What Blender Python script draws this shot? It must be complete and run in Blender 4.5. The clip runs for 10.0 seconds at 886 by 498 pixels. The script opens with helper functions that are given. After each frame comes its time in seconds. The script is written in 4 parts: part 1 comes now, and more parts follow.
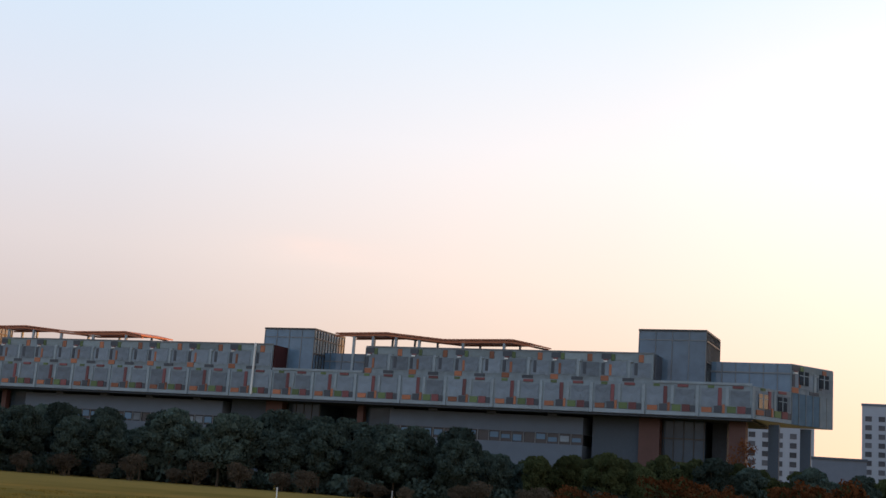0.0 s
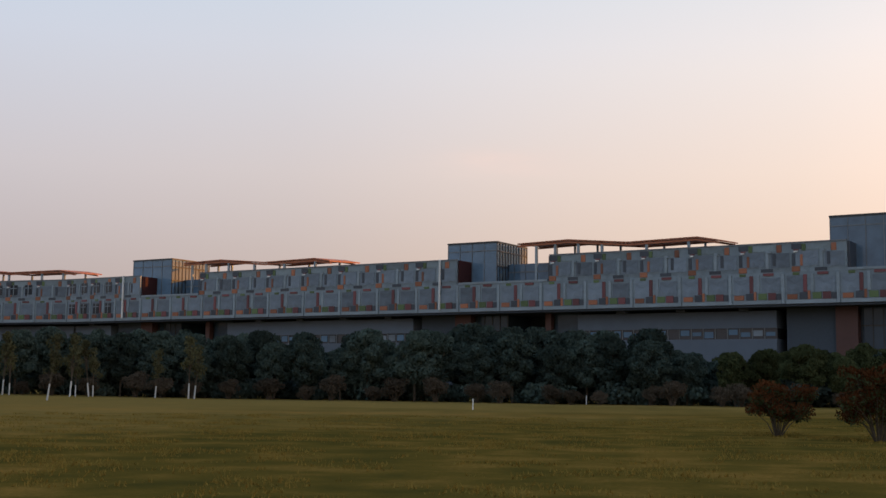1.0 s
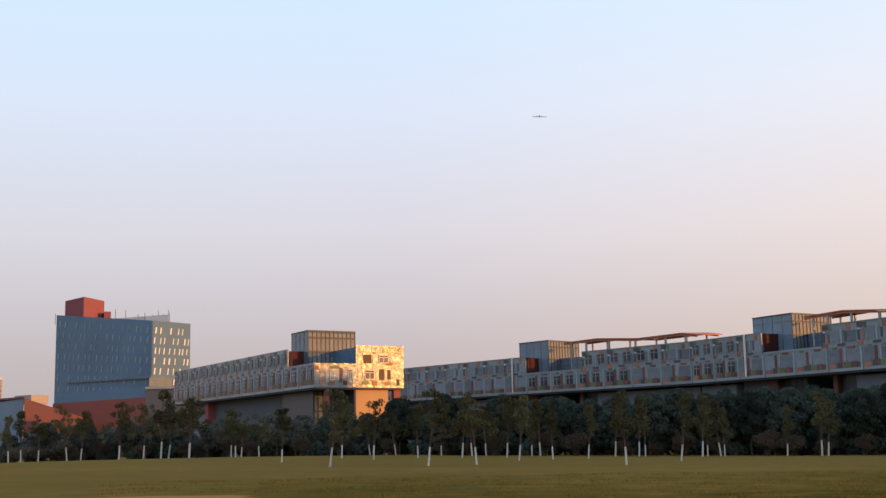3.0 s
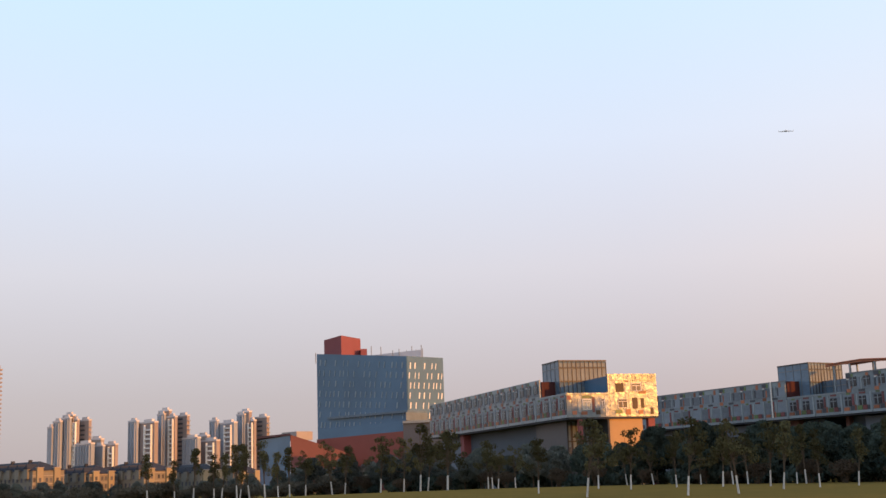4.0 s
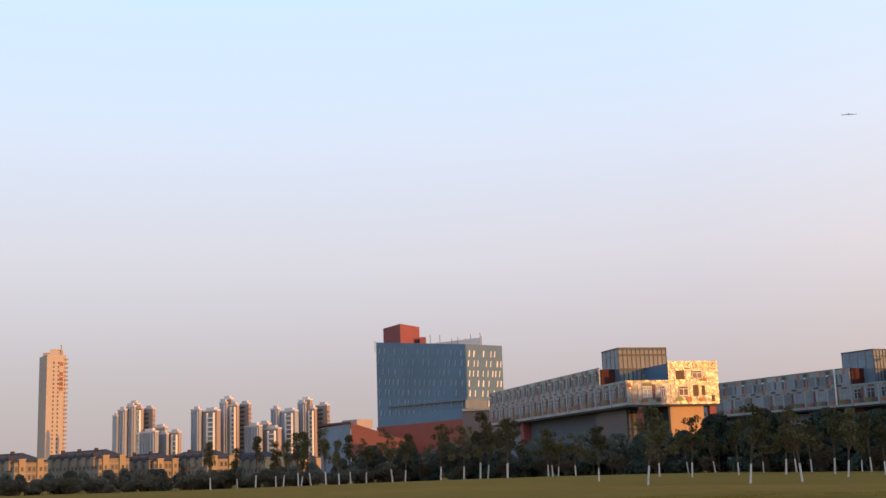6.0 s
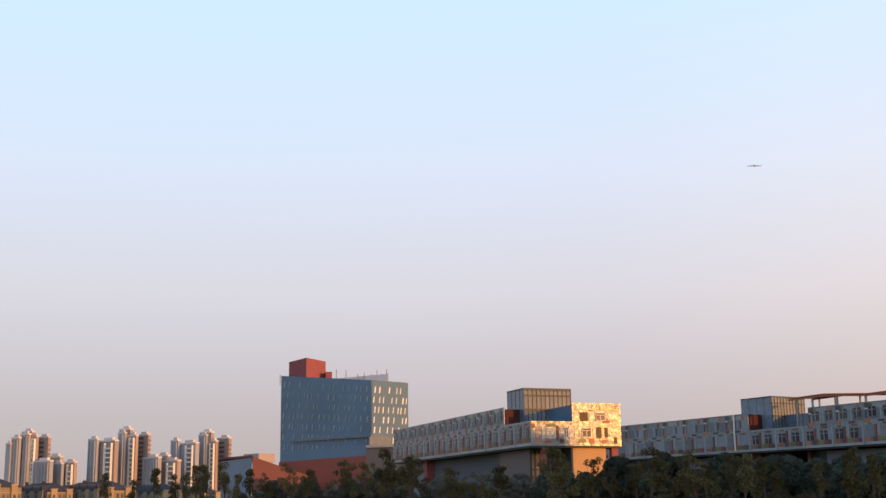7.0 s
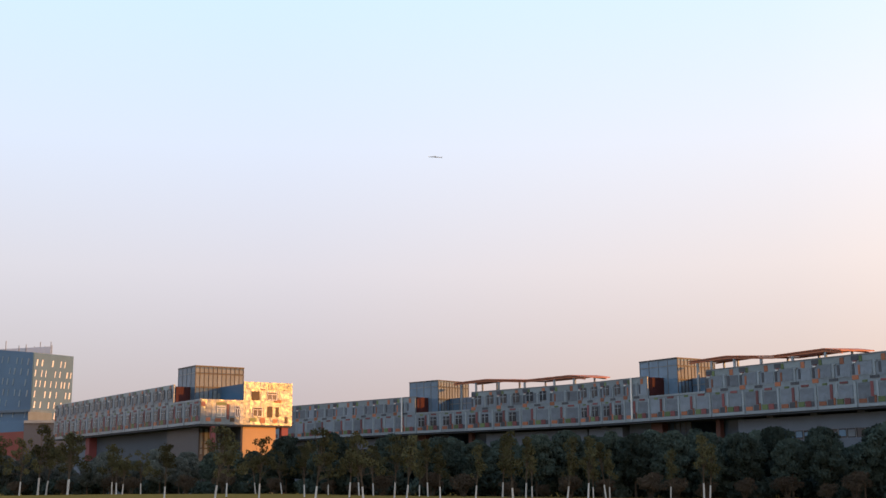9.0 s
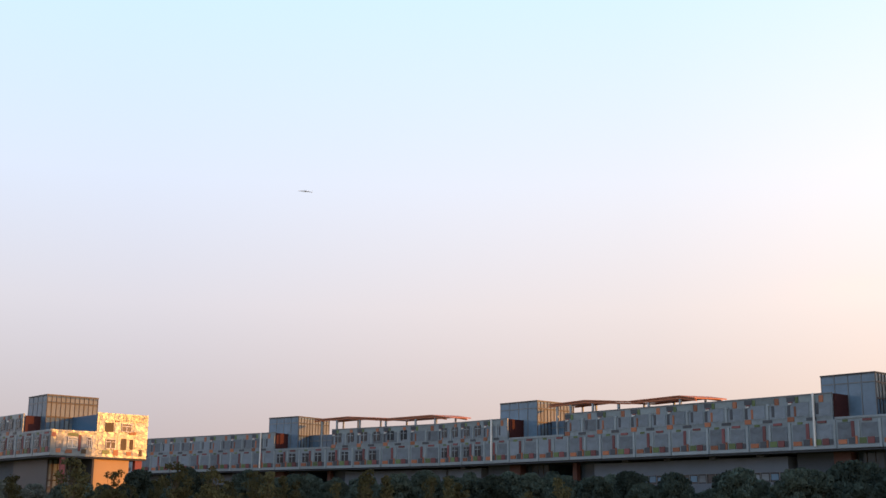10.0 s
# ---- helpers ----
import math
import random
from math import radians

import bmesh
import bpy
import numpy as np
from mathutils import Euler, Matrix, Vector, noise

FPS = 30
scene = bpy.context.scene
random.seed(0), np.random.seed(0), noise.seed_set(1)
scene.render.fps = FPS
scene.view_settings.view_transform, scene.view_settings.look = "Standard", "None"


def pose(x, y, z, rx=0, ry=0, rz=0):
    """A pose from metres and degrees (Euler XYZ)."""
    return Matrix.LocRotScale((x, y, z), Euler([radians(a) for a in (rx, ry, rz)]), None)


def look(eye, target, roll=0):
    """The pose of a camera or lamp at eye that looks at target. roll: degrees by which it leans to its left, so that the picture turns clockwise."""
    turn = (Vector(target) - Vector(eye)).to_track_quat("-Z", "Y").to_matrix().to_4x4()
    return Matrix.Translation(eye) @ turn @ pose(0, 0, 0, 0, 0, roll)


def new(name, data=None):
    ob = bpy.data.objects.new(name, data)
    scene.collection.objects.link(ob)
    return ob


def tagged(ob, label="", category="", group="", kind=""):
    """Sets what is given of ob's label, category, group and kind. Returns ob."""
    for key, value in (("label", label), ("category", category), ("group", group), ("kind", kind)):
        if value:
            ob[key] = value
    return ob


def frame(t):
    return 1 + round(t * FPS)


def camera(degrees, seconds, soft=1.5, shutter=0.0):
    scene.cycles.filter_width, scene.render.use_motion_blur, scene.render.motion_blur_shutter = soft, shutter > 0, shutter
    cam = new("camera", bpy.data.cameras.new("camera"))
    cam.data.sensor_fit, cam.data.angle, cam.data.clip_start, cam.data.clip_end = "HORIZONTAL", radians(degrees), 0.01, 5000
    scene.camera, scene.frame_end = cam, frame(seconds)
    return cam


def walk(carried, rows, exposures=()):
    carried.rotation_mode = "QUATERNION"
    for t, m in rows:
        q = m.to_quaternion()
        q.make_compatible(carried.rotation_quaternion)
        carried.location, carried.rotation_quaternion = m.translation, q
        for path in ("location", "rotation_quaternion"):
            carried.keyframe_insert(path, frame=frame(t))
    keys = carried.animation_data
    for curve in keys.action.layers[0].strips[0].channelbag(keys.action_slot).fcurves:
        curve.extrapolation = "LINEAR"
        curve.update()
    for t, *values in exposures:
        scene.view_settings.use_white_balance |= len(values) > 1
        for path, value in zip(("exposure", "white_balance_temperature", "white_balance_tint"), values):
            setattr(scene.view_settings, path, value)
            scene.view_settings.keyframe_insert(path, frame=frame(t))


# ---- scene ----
# ---------------------------------------------------------------- camera
cam = camera(39.87, 10.0, soft=1.5)
EYE = 1.6
ROWS = [
    (0.0, -1.227, 10.932, -4.024),
    (0.5, 0.209, 7.902, -2.479),
    (1.0, 7.734, 6.342, -0.617),
    (1.5, 14.701, 6.343, 0.132),
    (2.0, 21.785, 6.608, 0.398),
    (2.5, 29.044, 8.123, 0.644),
    (3.0, 36.440, 9.151, 1.069),
    (3.2, 39.158, 9.700, 1.084),
    (4.3, 50.293, 10.875, 2.106),
    (4.5, 51.120, 10.787, 2.090),
    (4.7, 51.551, 10.680, 2.041),
    (5.0, 51.314, 10.507, 1.998),
    (5.2, 51.525, 10.482, 1.921),
    (6.3, 50.286, 10.330, 1.559),
    (6.5, 49.023, 10.416, 0.840),
    (7.0, 46.481, 11.984, 0.684),
    (7.5, 45.228, 14.173, 1.055),
    (8.0, 42.517, 13.853, 1.361),
    (8.5, 36.294, 12.362, 0.899),
    (9.0, 31.250, 10.891, 0.469),
    (9.5, 28.697, 12.104, 0.191),
    (10.0, 24.699, 12.662, -0.547),
]
EXPOSURES = [(0.0, -0.05), (0.5, -0.25), (1.0, -0.3), (1.5, -0.22), (2.0, -0.12), (2.5, -0.02), (3.0, 0.03), (4.5, 0.05), (6.5, 0.05), (8.0, -0.02), (9.0, 0.11), (9.5, 0.13), (10.0, 0.11)]
walk(cam, [(t, pose(0, 0, EYE, 90 + pitch, roll, yaw)) for t, yaw, pitch, roll in ROWS], EXPOSURES)

# ---------------------------------------------------------------- world and sun
SUN_AZ, SUN_EL = -82.0, 7.5          # degrees, counted to the left of +y; degrees above the horizon


def nd(tree, kind, **kw):
    n = tree.nodes.new(kind)
    for k, v in kw.items():
        n.inputs[k.replace("_", " ")].default_value = v
    return n


def ramp(tree, stops, src):
    n = tree.nodes.new("ShaderNodeValToRGB")
    el = n.color_ramp.elements
    while len(el) < len(stops):
        el.new(0.5)
    for e, (p, c) in zip(el, stops):
        e.position, e.color = p, (*c, 1)
    tree.links.new(src, n.inputs[0])
    return n.outputs[0]


def math_node(tree, op, a, b=None, clamp=False):
    n = tree.nodes.new("ShaderNodeMath")
    n.operation, n.use_clamp = op, clamp
    for i, v in enumerate((a, b)):
        if v is None:
            continue
        if isinstance(v, (int, float)):
            n.inputs[i].default_value = v
        else:
            tree.links.new(v, n.inputs[i])
    return n.outputs[0]


def mix_col(tree, fac, a, b, mode="MIX"):
    n = tree.nodes.new("ShaderNodeMix")
    n.data_type, n.blend_type = "RGBA", mode
    for i, v in ((0, fac), (6, a), (7, b)):
        if isinstance(v, (int, float)):
            n.inputs[i].default_value = v
        elif isinstance(v, tuple):
            n.inputs[i].default_value = (*v, 1)
        else:
            tree.links.new(v, n.inputs[i])
    return n.outputs[2]


world = bpy.data.worlds.new("evening_sky")
scene.world = world
world.use_nodes = True
wt = world.node_tree
wt.nodes.clear()
co = wt.nodes.new("ShaderNodeTexCoord")
sep = wt.nodes.new("ShaderNodeSeparateXYZ")
wt.links.new(co.outputs["Generated"], sep.inputs[0])
height = sep.outputs[2]
base = ramp(wt, [(0.0, (0.475, 0.405, 0.432)), (0.07, (0.562, 0.495, 0.53)), (0.17, (0.745, 0.72, 0.79)), (0.27, (0.77, 0.855, 1.02)),
                 (0.42, (0.68, 0.93, 1.17)), (0.7, (0.40, 0.60, 0.9)), (1.0, (0.24, 0.40, 0.68))], height)
sx, sy = -math.sin(radians(SUN_AZ)), math.cos(radians(SUN_AZ))
toward = math_node(wt, "ADD", math_node(wt, "MULTIPLY", sep.outputs[0], sx), math_node(wt, "MULTIPLY", sep.outputs[1], sy))
half = math_node(wt, "ADD", math_node(wt, "MULTIPLY", toward, 0.5), 0.5)
glow = ramp(wt, [(0.0, (0, 0, 0)), (0.12, (0.0, 0.0, 0.0)), (0.25, (0.03, 0.006, 0.0)), (0.44, (0.20, 0.090, 0.0)), (0.64, (0.60, 0.315, 0.075)), (1.0, (1.9, 1.0, 0.4))], half)
low = ramp(wt, [(0.0, (1, 1, 1)), (0.25, (0.8, 0.9, 1.1)), (0.45, (0.26, 0.30, 0.42)), (0.75, (0.1, 0.1, 0.1)), (1.0, (0, 0, 0))], height)
hazy = mix_col(wt, 1.0, base, mix_col(wt, 1.0, glow, low, "MULTIPLY"), "ADD")
sky = wt.nodes.new("ShaderNodeTexSky")
sky.sky_type, sky.sun_disc = "NISHITA", False
sky.sun_elevation, sky.sun_rotation = radians(SUN_EL), radians(-SUN_AZ)
clear = mix_col(wt, 1.0, sky.outputs[0], (0.12, 0.12, 0.12), "MULTIPLY")
# a faint wisp of cloud, thin and drawn out along the horizon
wisp_x = math_node(wt, "POWER", math_node(wt, "DIVIDE", math_node(wt, "ADD", sep.outputs[0], 0.085), 0.05), 2.0)
wisp_z = math_node(wt, "POWER", math_node(wt, "DIVIDE", math_node(wt, "SUBTRACT", height, 0.180), 0.011), 2.0)
near = math_node(wt, "EXPONENT", math_node(wt, "MULTIPLY", math_node(wt, "ADD", wisp_x, wisp_z), -1.0))
ahead = math_node(wt, "GREATER_THAN", sep.outputs[1], 0.0)
stretch = wt.nodes.new("ShaderNodeMapping")
stretch.inputs["Scale"].default_value = (25, 25, 110)
wt.links.new(co.outputs["Generated"], stretch.inputs[0])
fleece = nd(wt, "ShaderNodeTexNoise", Scale=1.0, Detail=5.0)
wt.links.new(stretch.outputs[0], fleece.inputs["Vector"])
wisp = math_node(wt, "MULTIPLY", math_node(wt, "MULTIPLY", near, ahead), math_node(wt, "MULTIPLY", fleece.outputs[0], 1.0))
hazy = mix_col(wt, wisp, hazy, (1.2, 0.93, 0.84))
bg = wt.nodes.new("ShaderNodeBackground")
wt.links.new(mix_col(wt, 0.88, clear, hazy), bg.inputs[0])
out = wt.nodes.new("ShaderNodeOutputWorld")
wt.links.new(bg.outputs[0], out.inputs[0])

sun_data = bpy.data.lights.new("sun", "SUN")
sun_data.energy, sun_data.angle, sun_data.color = 4.3, radians(0.6), (1.0, 0.365, 0.060)
sun = new("sun", sun_data)
ce = math.cos(radians(SUN_EL))
sun.matrix_world = look((0, 0, 60), (-sx * ce * 50, -sy * ce * 50, 60 - 50 * math.sin(radians(SUN_EL))))

# ---------------------------------------------------------------- materials
MATS = {}


def mat(name, col, rough=0.7, metal=0.0, spread=0.25, scale=3.0, bump=0.15, fine=40.0, vary=0.12, spec=0.5, warp=0.05):
    """Painted, stone or plant surface: two scales of mottling, relief and a slight change from piece to piece."""
    if name in MATS:
        return MATS[name]
    m = bpy.data.materials.new(name)
    m.use_nodes = True
    t = m.node_tree
    p = t.nodes["Principled BSDF"]
    p.inputs["Roughness"].default_value, p.inputs["Metallic"].default_value = rough, metal
    p.inputs["Specular IOR Level"].default_value = spec
    tc = t.nodes.new("ShaderNodeTexCoord")
    n1, n2 = nd(t, "ShaderNodeTexNoise", Scale=scale, Detail=6.0), nd(t, "ShaderNodeTexNoise", Scale=fine, Detail=3.0)
    for n in (n1, n2):
        t.links.new(tc.outputs["Object"], n.inputs["Vector"])
    info = t.nodes.new("ShaderNodeObjectInfo")
    s = math_node(t, "ADD", math_node(t, "MULTIPLY", math_node(t, "SUBTRACT", n1.outputs[0], 0.5), 2 * spread),
                  math_node(t, "MULTIPLY", math_node(t, "SUBTRACT", n2.outputs[0], 0.5), spread))
    s = math_node(t, "ADD", s, math_node(t, "MULTIPLY", math_node(t, "SUBTRACT", info.outputs["Random"], 0.5), 2 * vary))
    f = math_node(t, "ADD", s, 1.0)
    rgb = t.nodes.new("ShaderNodeVectorMath")
    rgb.operation = "SCALE"
    rgb.inputs[0].default_value = col
    t.links.new(f, rgb.inputs["Scale"])
    t.links.new(rgb.outputs[0], p.inputs["Base Color"])
    if bump:
        b = nd(t, "ShaderNodeBump", Strength=bump, Distance=warp)
        t.links.new(n2.outputs[0], b.inputs["Height"])
        t.links.new(b.outputs[0], p.inputs["Normal"])
    MATS[name] = m
    return m


# Cladding base colours are blued to stand for haze over the distance.
POST = mat("pale_panel", (0.245, 0.298, 0.338), 0.29, 0.1, spread=0.16, scale=1.2, fine=0.8, bump=0.6, warp=0.24, spec=0.34)
PANEL = mat("blue_grey_panel", (0.158, 0.198, 0.242), 0.29, 0.1, spread=0.26, scale=0.9, vary=0.35, fine=0.7, bump=0.6, warp=0.24, spec=0.34)
PANEL2 = mat("grey_green_panel", (0.185, 0.230, 0.250), 0.29, 0.1, spread=0.2, vary=0.3, fine=0.8, bump=0.6, warp=0.24, spec=0.34)
BACK = mat("grey_cladding", (0.193, 0.243, 0.278), 0.29, 0.1, spread=0.18, scale=0.8, fine=0.7, bump=0.6, warp=0.24, spec=0.34)
DARK = mat("dark_panel", (0.045, 0.055, 0.072), 0.4, spread=0.2)
ORANGE = mat("orange_panel", (0.31, 0.112, 0.056), 0.5, spread=0.15, vary=0.45)
RED = mat("red_panel", (0.165, 0.050, 0.054), 0.5, spread=0.15, vary=0.35)
# Maroon darkened so that sunlit return walls look as if in shade.
MAROON = mat("maroon_panel", (0.058, 0.022, 0.022), 0.6, spread=0.15, spec=0.1)
GREEN = mat("green_panel", (0.10, 0.15, 0.055), 0.5, spread=0.15, vary=0.3)
WHITE = mat("white_paint", (0.75, 0.75, 0.73), 0.5, spread=0.08)
WOOD = mat("red_brown_slats", (0.40, 0.13, 0.06), 0.6, spread=0.2)
STEEL = mat("grey_steel", (0.16, 0.175, 0.19), 0.45, 0.3, spread=0.1)
GLASS = mat("dark_blue_glazing", (0.115, 0.180, 0.245), 0.07, spread=0.35, scale=0.7, bump=0.0, vary=0.25)
GLASS2 = mat("blue_glazing", (0.075, 0.165, 0.270), 0.14, spread=0.4, scale=0.06, bump=0.0, vary=0.12)
FIN = mat("bronze_fin", (0.035, 0.036, 0.038), 0.5, spread=0.1)
BLIND = mat("buff_blinds", (0.140, 0.180, 0.200), 0.6, spread=0.3, scale=0.6)
PIER = mat("terracotta_pier", (0.095, 0.042, 0.036), 0.6, spread=0.2, scale=0.7)
BRONZE = mat("bronze_shutter", (0.085, 0.062, 0.042), 0.5, 0.0, spread=0.3, scale=1.0, spec=0.2)
LOBBY = mat("dark_lobby_glazing", (0.045, 0.072, 0.105), 0.12, spread=0.35, scale=0.5, bump=0.0, spec=0.3)
OCHRE = mat("ochre_render", (0.42, 0.27, 0.13), 0.7, spread=0.12, scale=0.5)
# Pane grey lifted and gloss cut: haze is put into the window colour.
DULLWIN = mat("curtained_window", (0.085, 0.090, 0.105), 0.3, spread=0.4, scale=0.5, bump=0.0, vary=0.4, spec=0.12)
FRIT = mat("pale_fritted_glazing", (0.080, 0.160, 0.250), 0.25, spread=0.15, scale=0.4, bump=0.0)
VENT = mat("blue_vents", (0.30, 0.40, 0.48), 0.4, vary=0.35)
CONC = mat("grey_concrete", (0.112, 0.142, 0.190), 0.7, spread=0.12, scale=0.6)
# Darker and bluer than CONC: podium shade is put into the colour.
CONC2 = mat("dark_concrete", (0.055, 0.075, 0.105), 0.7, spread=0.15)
# Near black: the shade of undersides and recesses is put into this colour.
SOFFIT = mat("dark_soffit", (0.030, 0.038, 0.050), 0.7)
ROOF = mat("roof_felt", (0.14, 0.14, 0.14), 0.9)
BRICK = mat("red_render", (0.215, 0.062, 0.068), 0.75, spread=0.1, scale=0.3)
# Darker copy of BRICK: shade on podium and annex is put into the colour.
RED_SHADED = mat("dull_red_render", (0.130, 0.050, 0.050), 0.75, spread=0.15, scale=0.25)
# Lighter than CREAM: sunlight on tower tops and roof screen is painted in.
PALE = mat("pale_render", (0.55, 0.53, 0.54), 0.8, spread=0.08, scale=0.3)
CREAM = mat("cream_render", (0.335, 0.305, 0.280), 0.8, spread=0.08, scale=0.3)
YELLOW = mat("yellow_render", (0.31, 0.26, 0.17), 0.8, spread=0.1, scale=0.3)
# Duller copy of YELLOW: the flank's shade is put into this paint.
YELLOW_SHADED = mat("buff_render", (0.205, 0.190, 0.155), 0.8, spread=0.1, scale=0.3)
TILE = mat("grey_roof_tiles", (0.042, 0.046, 0.055), 0.85, spread=0.3, spec=0.2)
GREYB = mat("grey_render", (0.285, 0.325, 0.385), 0.8, spread=0.08, scale=0.3)
BROWNB = mat("taupe_render", (0.27, 0.23, 0.22), 0.8, spread=0.08, scale=0.3)
WINDOW = mat("window_pane", (0.03, 0.036, 0.045), 0.04, bump=0.0)
BARK = mat("bark", (0.095, 0.077, 0.058), 0.9, spread=0.35, scale=8, bump=0.5, spec=0.05)
LIME = mat("lime_wash", (0.52, 0.52, 0.50), 0.9, spread=0.35, scale=4)
LEAF_DARK = mat("dark_evergreen_leaves", (0.056, 0.078, 0.066), 0.6, spread=0.45, scale=0.5, bump=0.0, vary=0.4, spec=0.0)
LEAF_OLIVE = mat("olive_leaves", (0.056, 0.066, 0.030), 0.6, spread=0.35, scale=0.8, bump=0.0, vary=0.35, spec=0.0)
# Olive made lighter: sun through the young trees' leaves is put into the colour.
LEAF_YOUNG = mat("yellowing_olive_leaves", (0.082, 0.080, 0.042), 0.6, spread=0.4, scale=0.8, bump=0.0, vary=0.4, spec=0.0)
# Greyer, lighter leaves: haze over the far belt is put into the colour.
LEAF_HAZE = mat("grey_green_leaves", (0.100, 0.118, 0.108), 0.6, spread=0.4, scale=0.5, bump=0.0, vary=0.4, spec=0.0)
# Twigs of the far shrubs, greyed in colour to stand for distance haze.
TWIG_HAZE = mat("grey_twigs", (0.092, 0.088, 0.070), 0.8, spread=0.3, scale=1.0, bump=0.0, vary=0.3, spec=0.0)
LEAF_RED = mat("red_autumn_leaves", (0.105, 0.040, 0.016), 0.65, spread=0.6, scale=1.2, bump=0.0, vary=0.3, spec=0.0)
LEAF_BROWN = mat("brown_twigs", (0.085, 0.068, 0.050), 0.8, spread=0.3, scale=1.0, bump=0.0, vary=0.3, spec=0.0)
FOAM = mat("white_foam", (0.78, 0.78, 0.78), 0.5, spread=0.05)


# ---------------------------------------------------------------- helpers for meshes
def mesh_of(name, verts, faces, material):
    me = bpy.data.meshes.new(name)
    me.from_pydata(verts, [], faces)
    me.materials.append(material)
    me.update()
    return me


def obj(name, me, parent=None, m=None, label=""):
    ob = new(name, me)
    if parent:
        ob.parent = parent
    if m is not None:
        ob.matrix_basis = m
    if label:
        ob["label"] = label
    return ob


def thing(name, m, label, category, group="", kind=""):
    ob = new(name)
    ob.empty_display_size = 0.5
    ob.matrix_basis = m
    return tagged(ob, label, category, group, kind)


CUBE_F = [(0, 3, 2, 1), (4, 5, 6, 7), (0, 1, 5, 4), (1, 2, 6, 5), (2, 3, 7, 6), (3, 0, 4, 7)]
BOXES = {}


def box_v(x0, x1, y0, y1, z0, z1):
    return [(x0, y0, z0), (x1, y0, z0), (x1, y1, z0), (x0, y1, z0), (x0, y0, z1), (x1, y0, z1), (x1, y1, z1), (x0, y1, z1)]


def box(name, parent, material, x0, x1, y0, y1, z0, z1, label="", m=None):
    """One block as an object of its own; alike blocks share their mesh."""
    s = (round(x1 - x0, 3), round(y1 - y0, 3), round(z1 - z0, 3), material.name)
    if s not in BOXES:
        a, b, c = s[0] / 2, s[1] / 2, s[2] / 2
        BOXES[s] = mesh_of(name, box_v(-a, a, -b, b, -c, c), CUBE_F, material)
    at = pose((x0 + x1) / 2, (y0 + y1) / 2, (z0 + z1) / 2)
    return obj(name, BOXES[s], parent, (m @ at) if m is not None else at, label)


def boxes(name, parent, material, blocks, label="", kind=""):
    """Many small blocks joined into one part."""
    v, f = [], []
    for b in blocks:
        k = len(v)
        v += box_v(*b)
        f += [tuple(i + k for i in q) for q in CUBE_F]
    ob = obj(name, mesh_of(name, v, f, material), parent, None, label)
    if kind:
        ob["kind"] = kind
    return ob


def prism(name, parent, material, plan, z0, z1, label="", m=None):
    """An upright prism over a plan polygon (counter-clockwise from above); z1 may be one height or one a corner."""
    n = len(plan)
    tops = z1 if isinstance(z1, (list, tuple)) else [z1] * n
    v = [(x, y, z0) for x, y in plan] + [(x, y, z) for (x, y), z in zip(plan, tops)]
    f = [tuple(range(n))[::-1], tuple(range(n, 2 * n))] + [(i, (i + 1) % n, n + (i + 1) % n, n + i) for i in range(n)]
    return obj(name, mesh_of(name, v, f, material), parent, m, label)


# ---------------------------------------------------------------- ground
def smooth(a):
    a = min(1.0, max(0.0, a))
    return a * a * (3 - 2 * a)


def polar(az, r):
    return (-math.sin(radians(az)) * r, math.cos(radians(az)) * r)


MOUND = [(44.5, 125, 30, 0.48), (52.0, 150, 45, 0.4)]


def land(x, y):
    """Height of the ground: a level field with low swells towards the planted trees."""
    z = 0.0
    for az, r, s, h in MOUND:
        mx, my = polar(az, r)
        z += h * math.exp(-((x - mx) ** 2 + (y - my) ** 2) / (2 * s * s))
    r = math.hypot(x, y)
    return z + 0.05 * noise.noise((x / 9, y / 9, 0)) * smooth((r - 6) / 20) * smooth((600 - r) / 300)


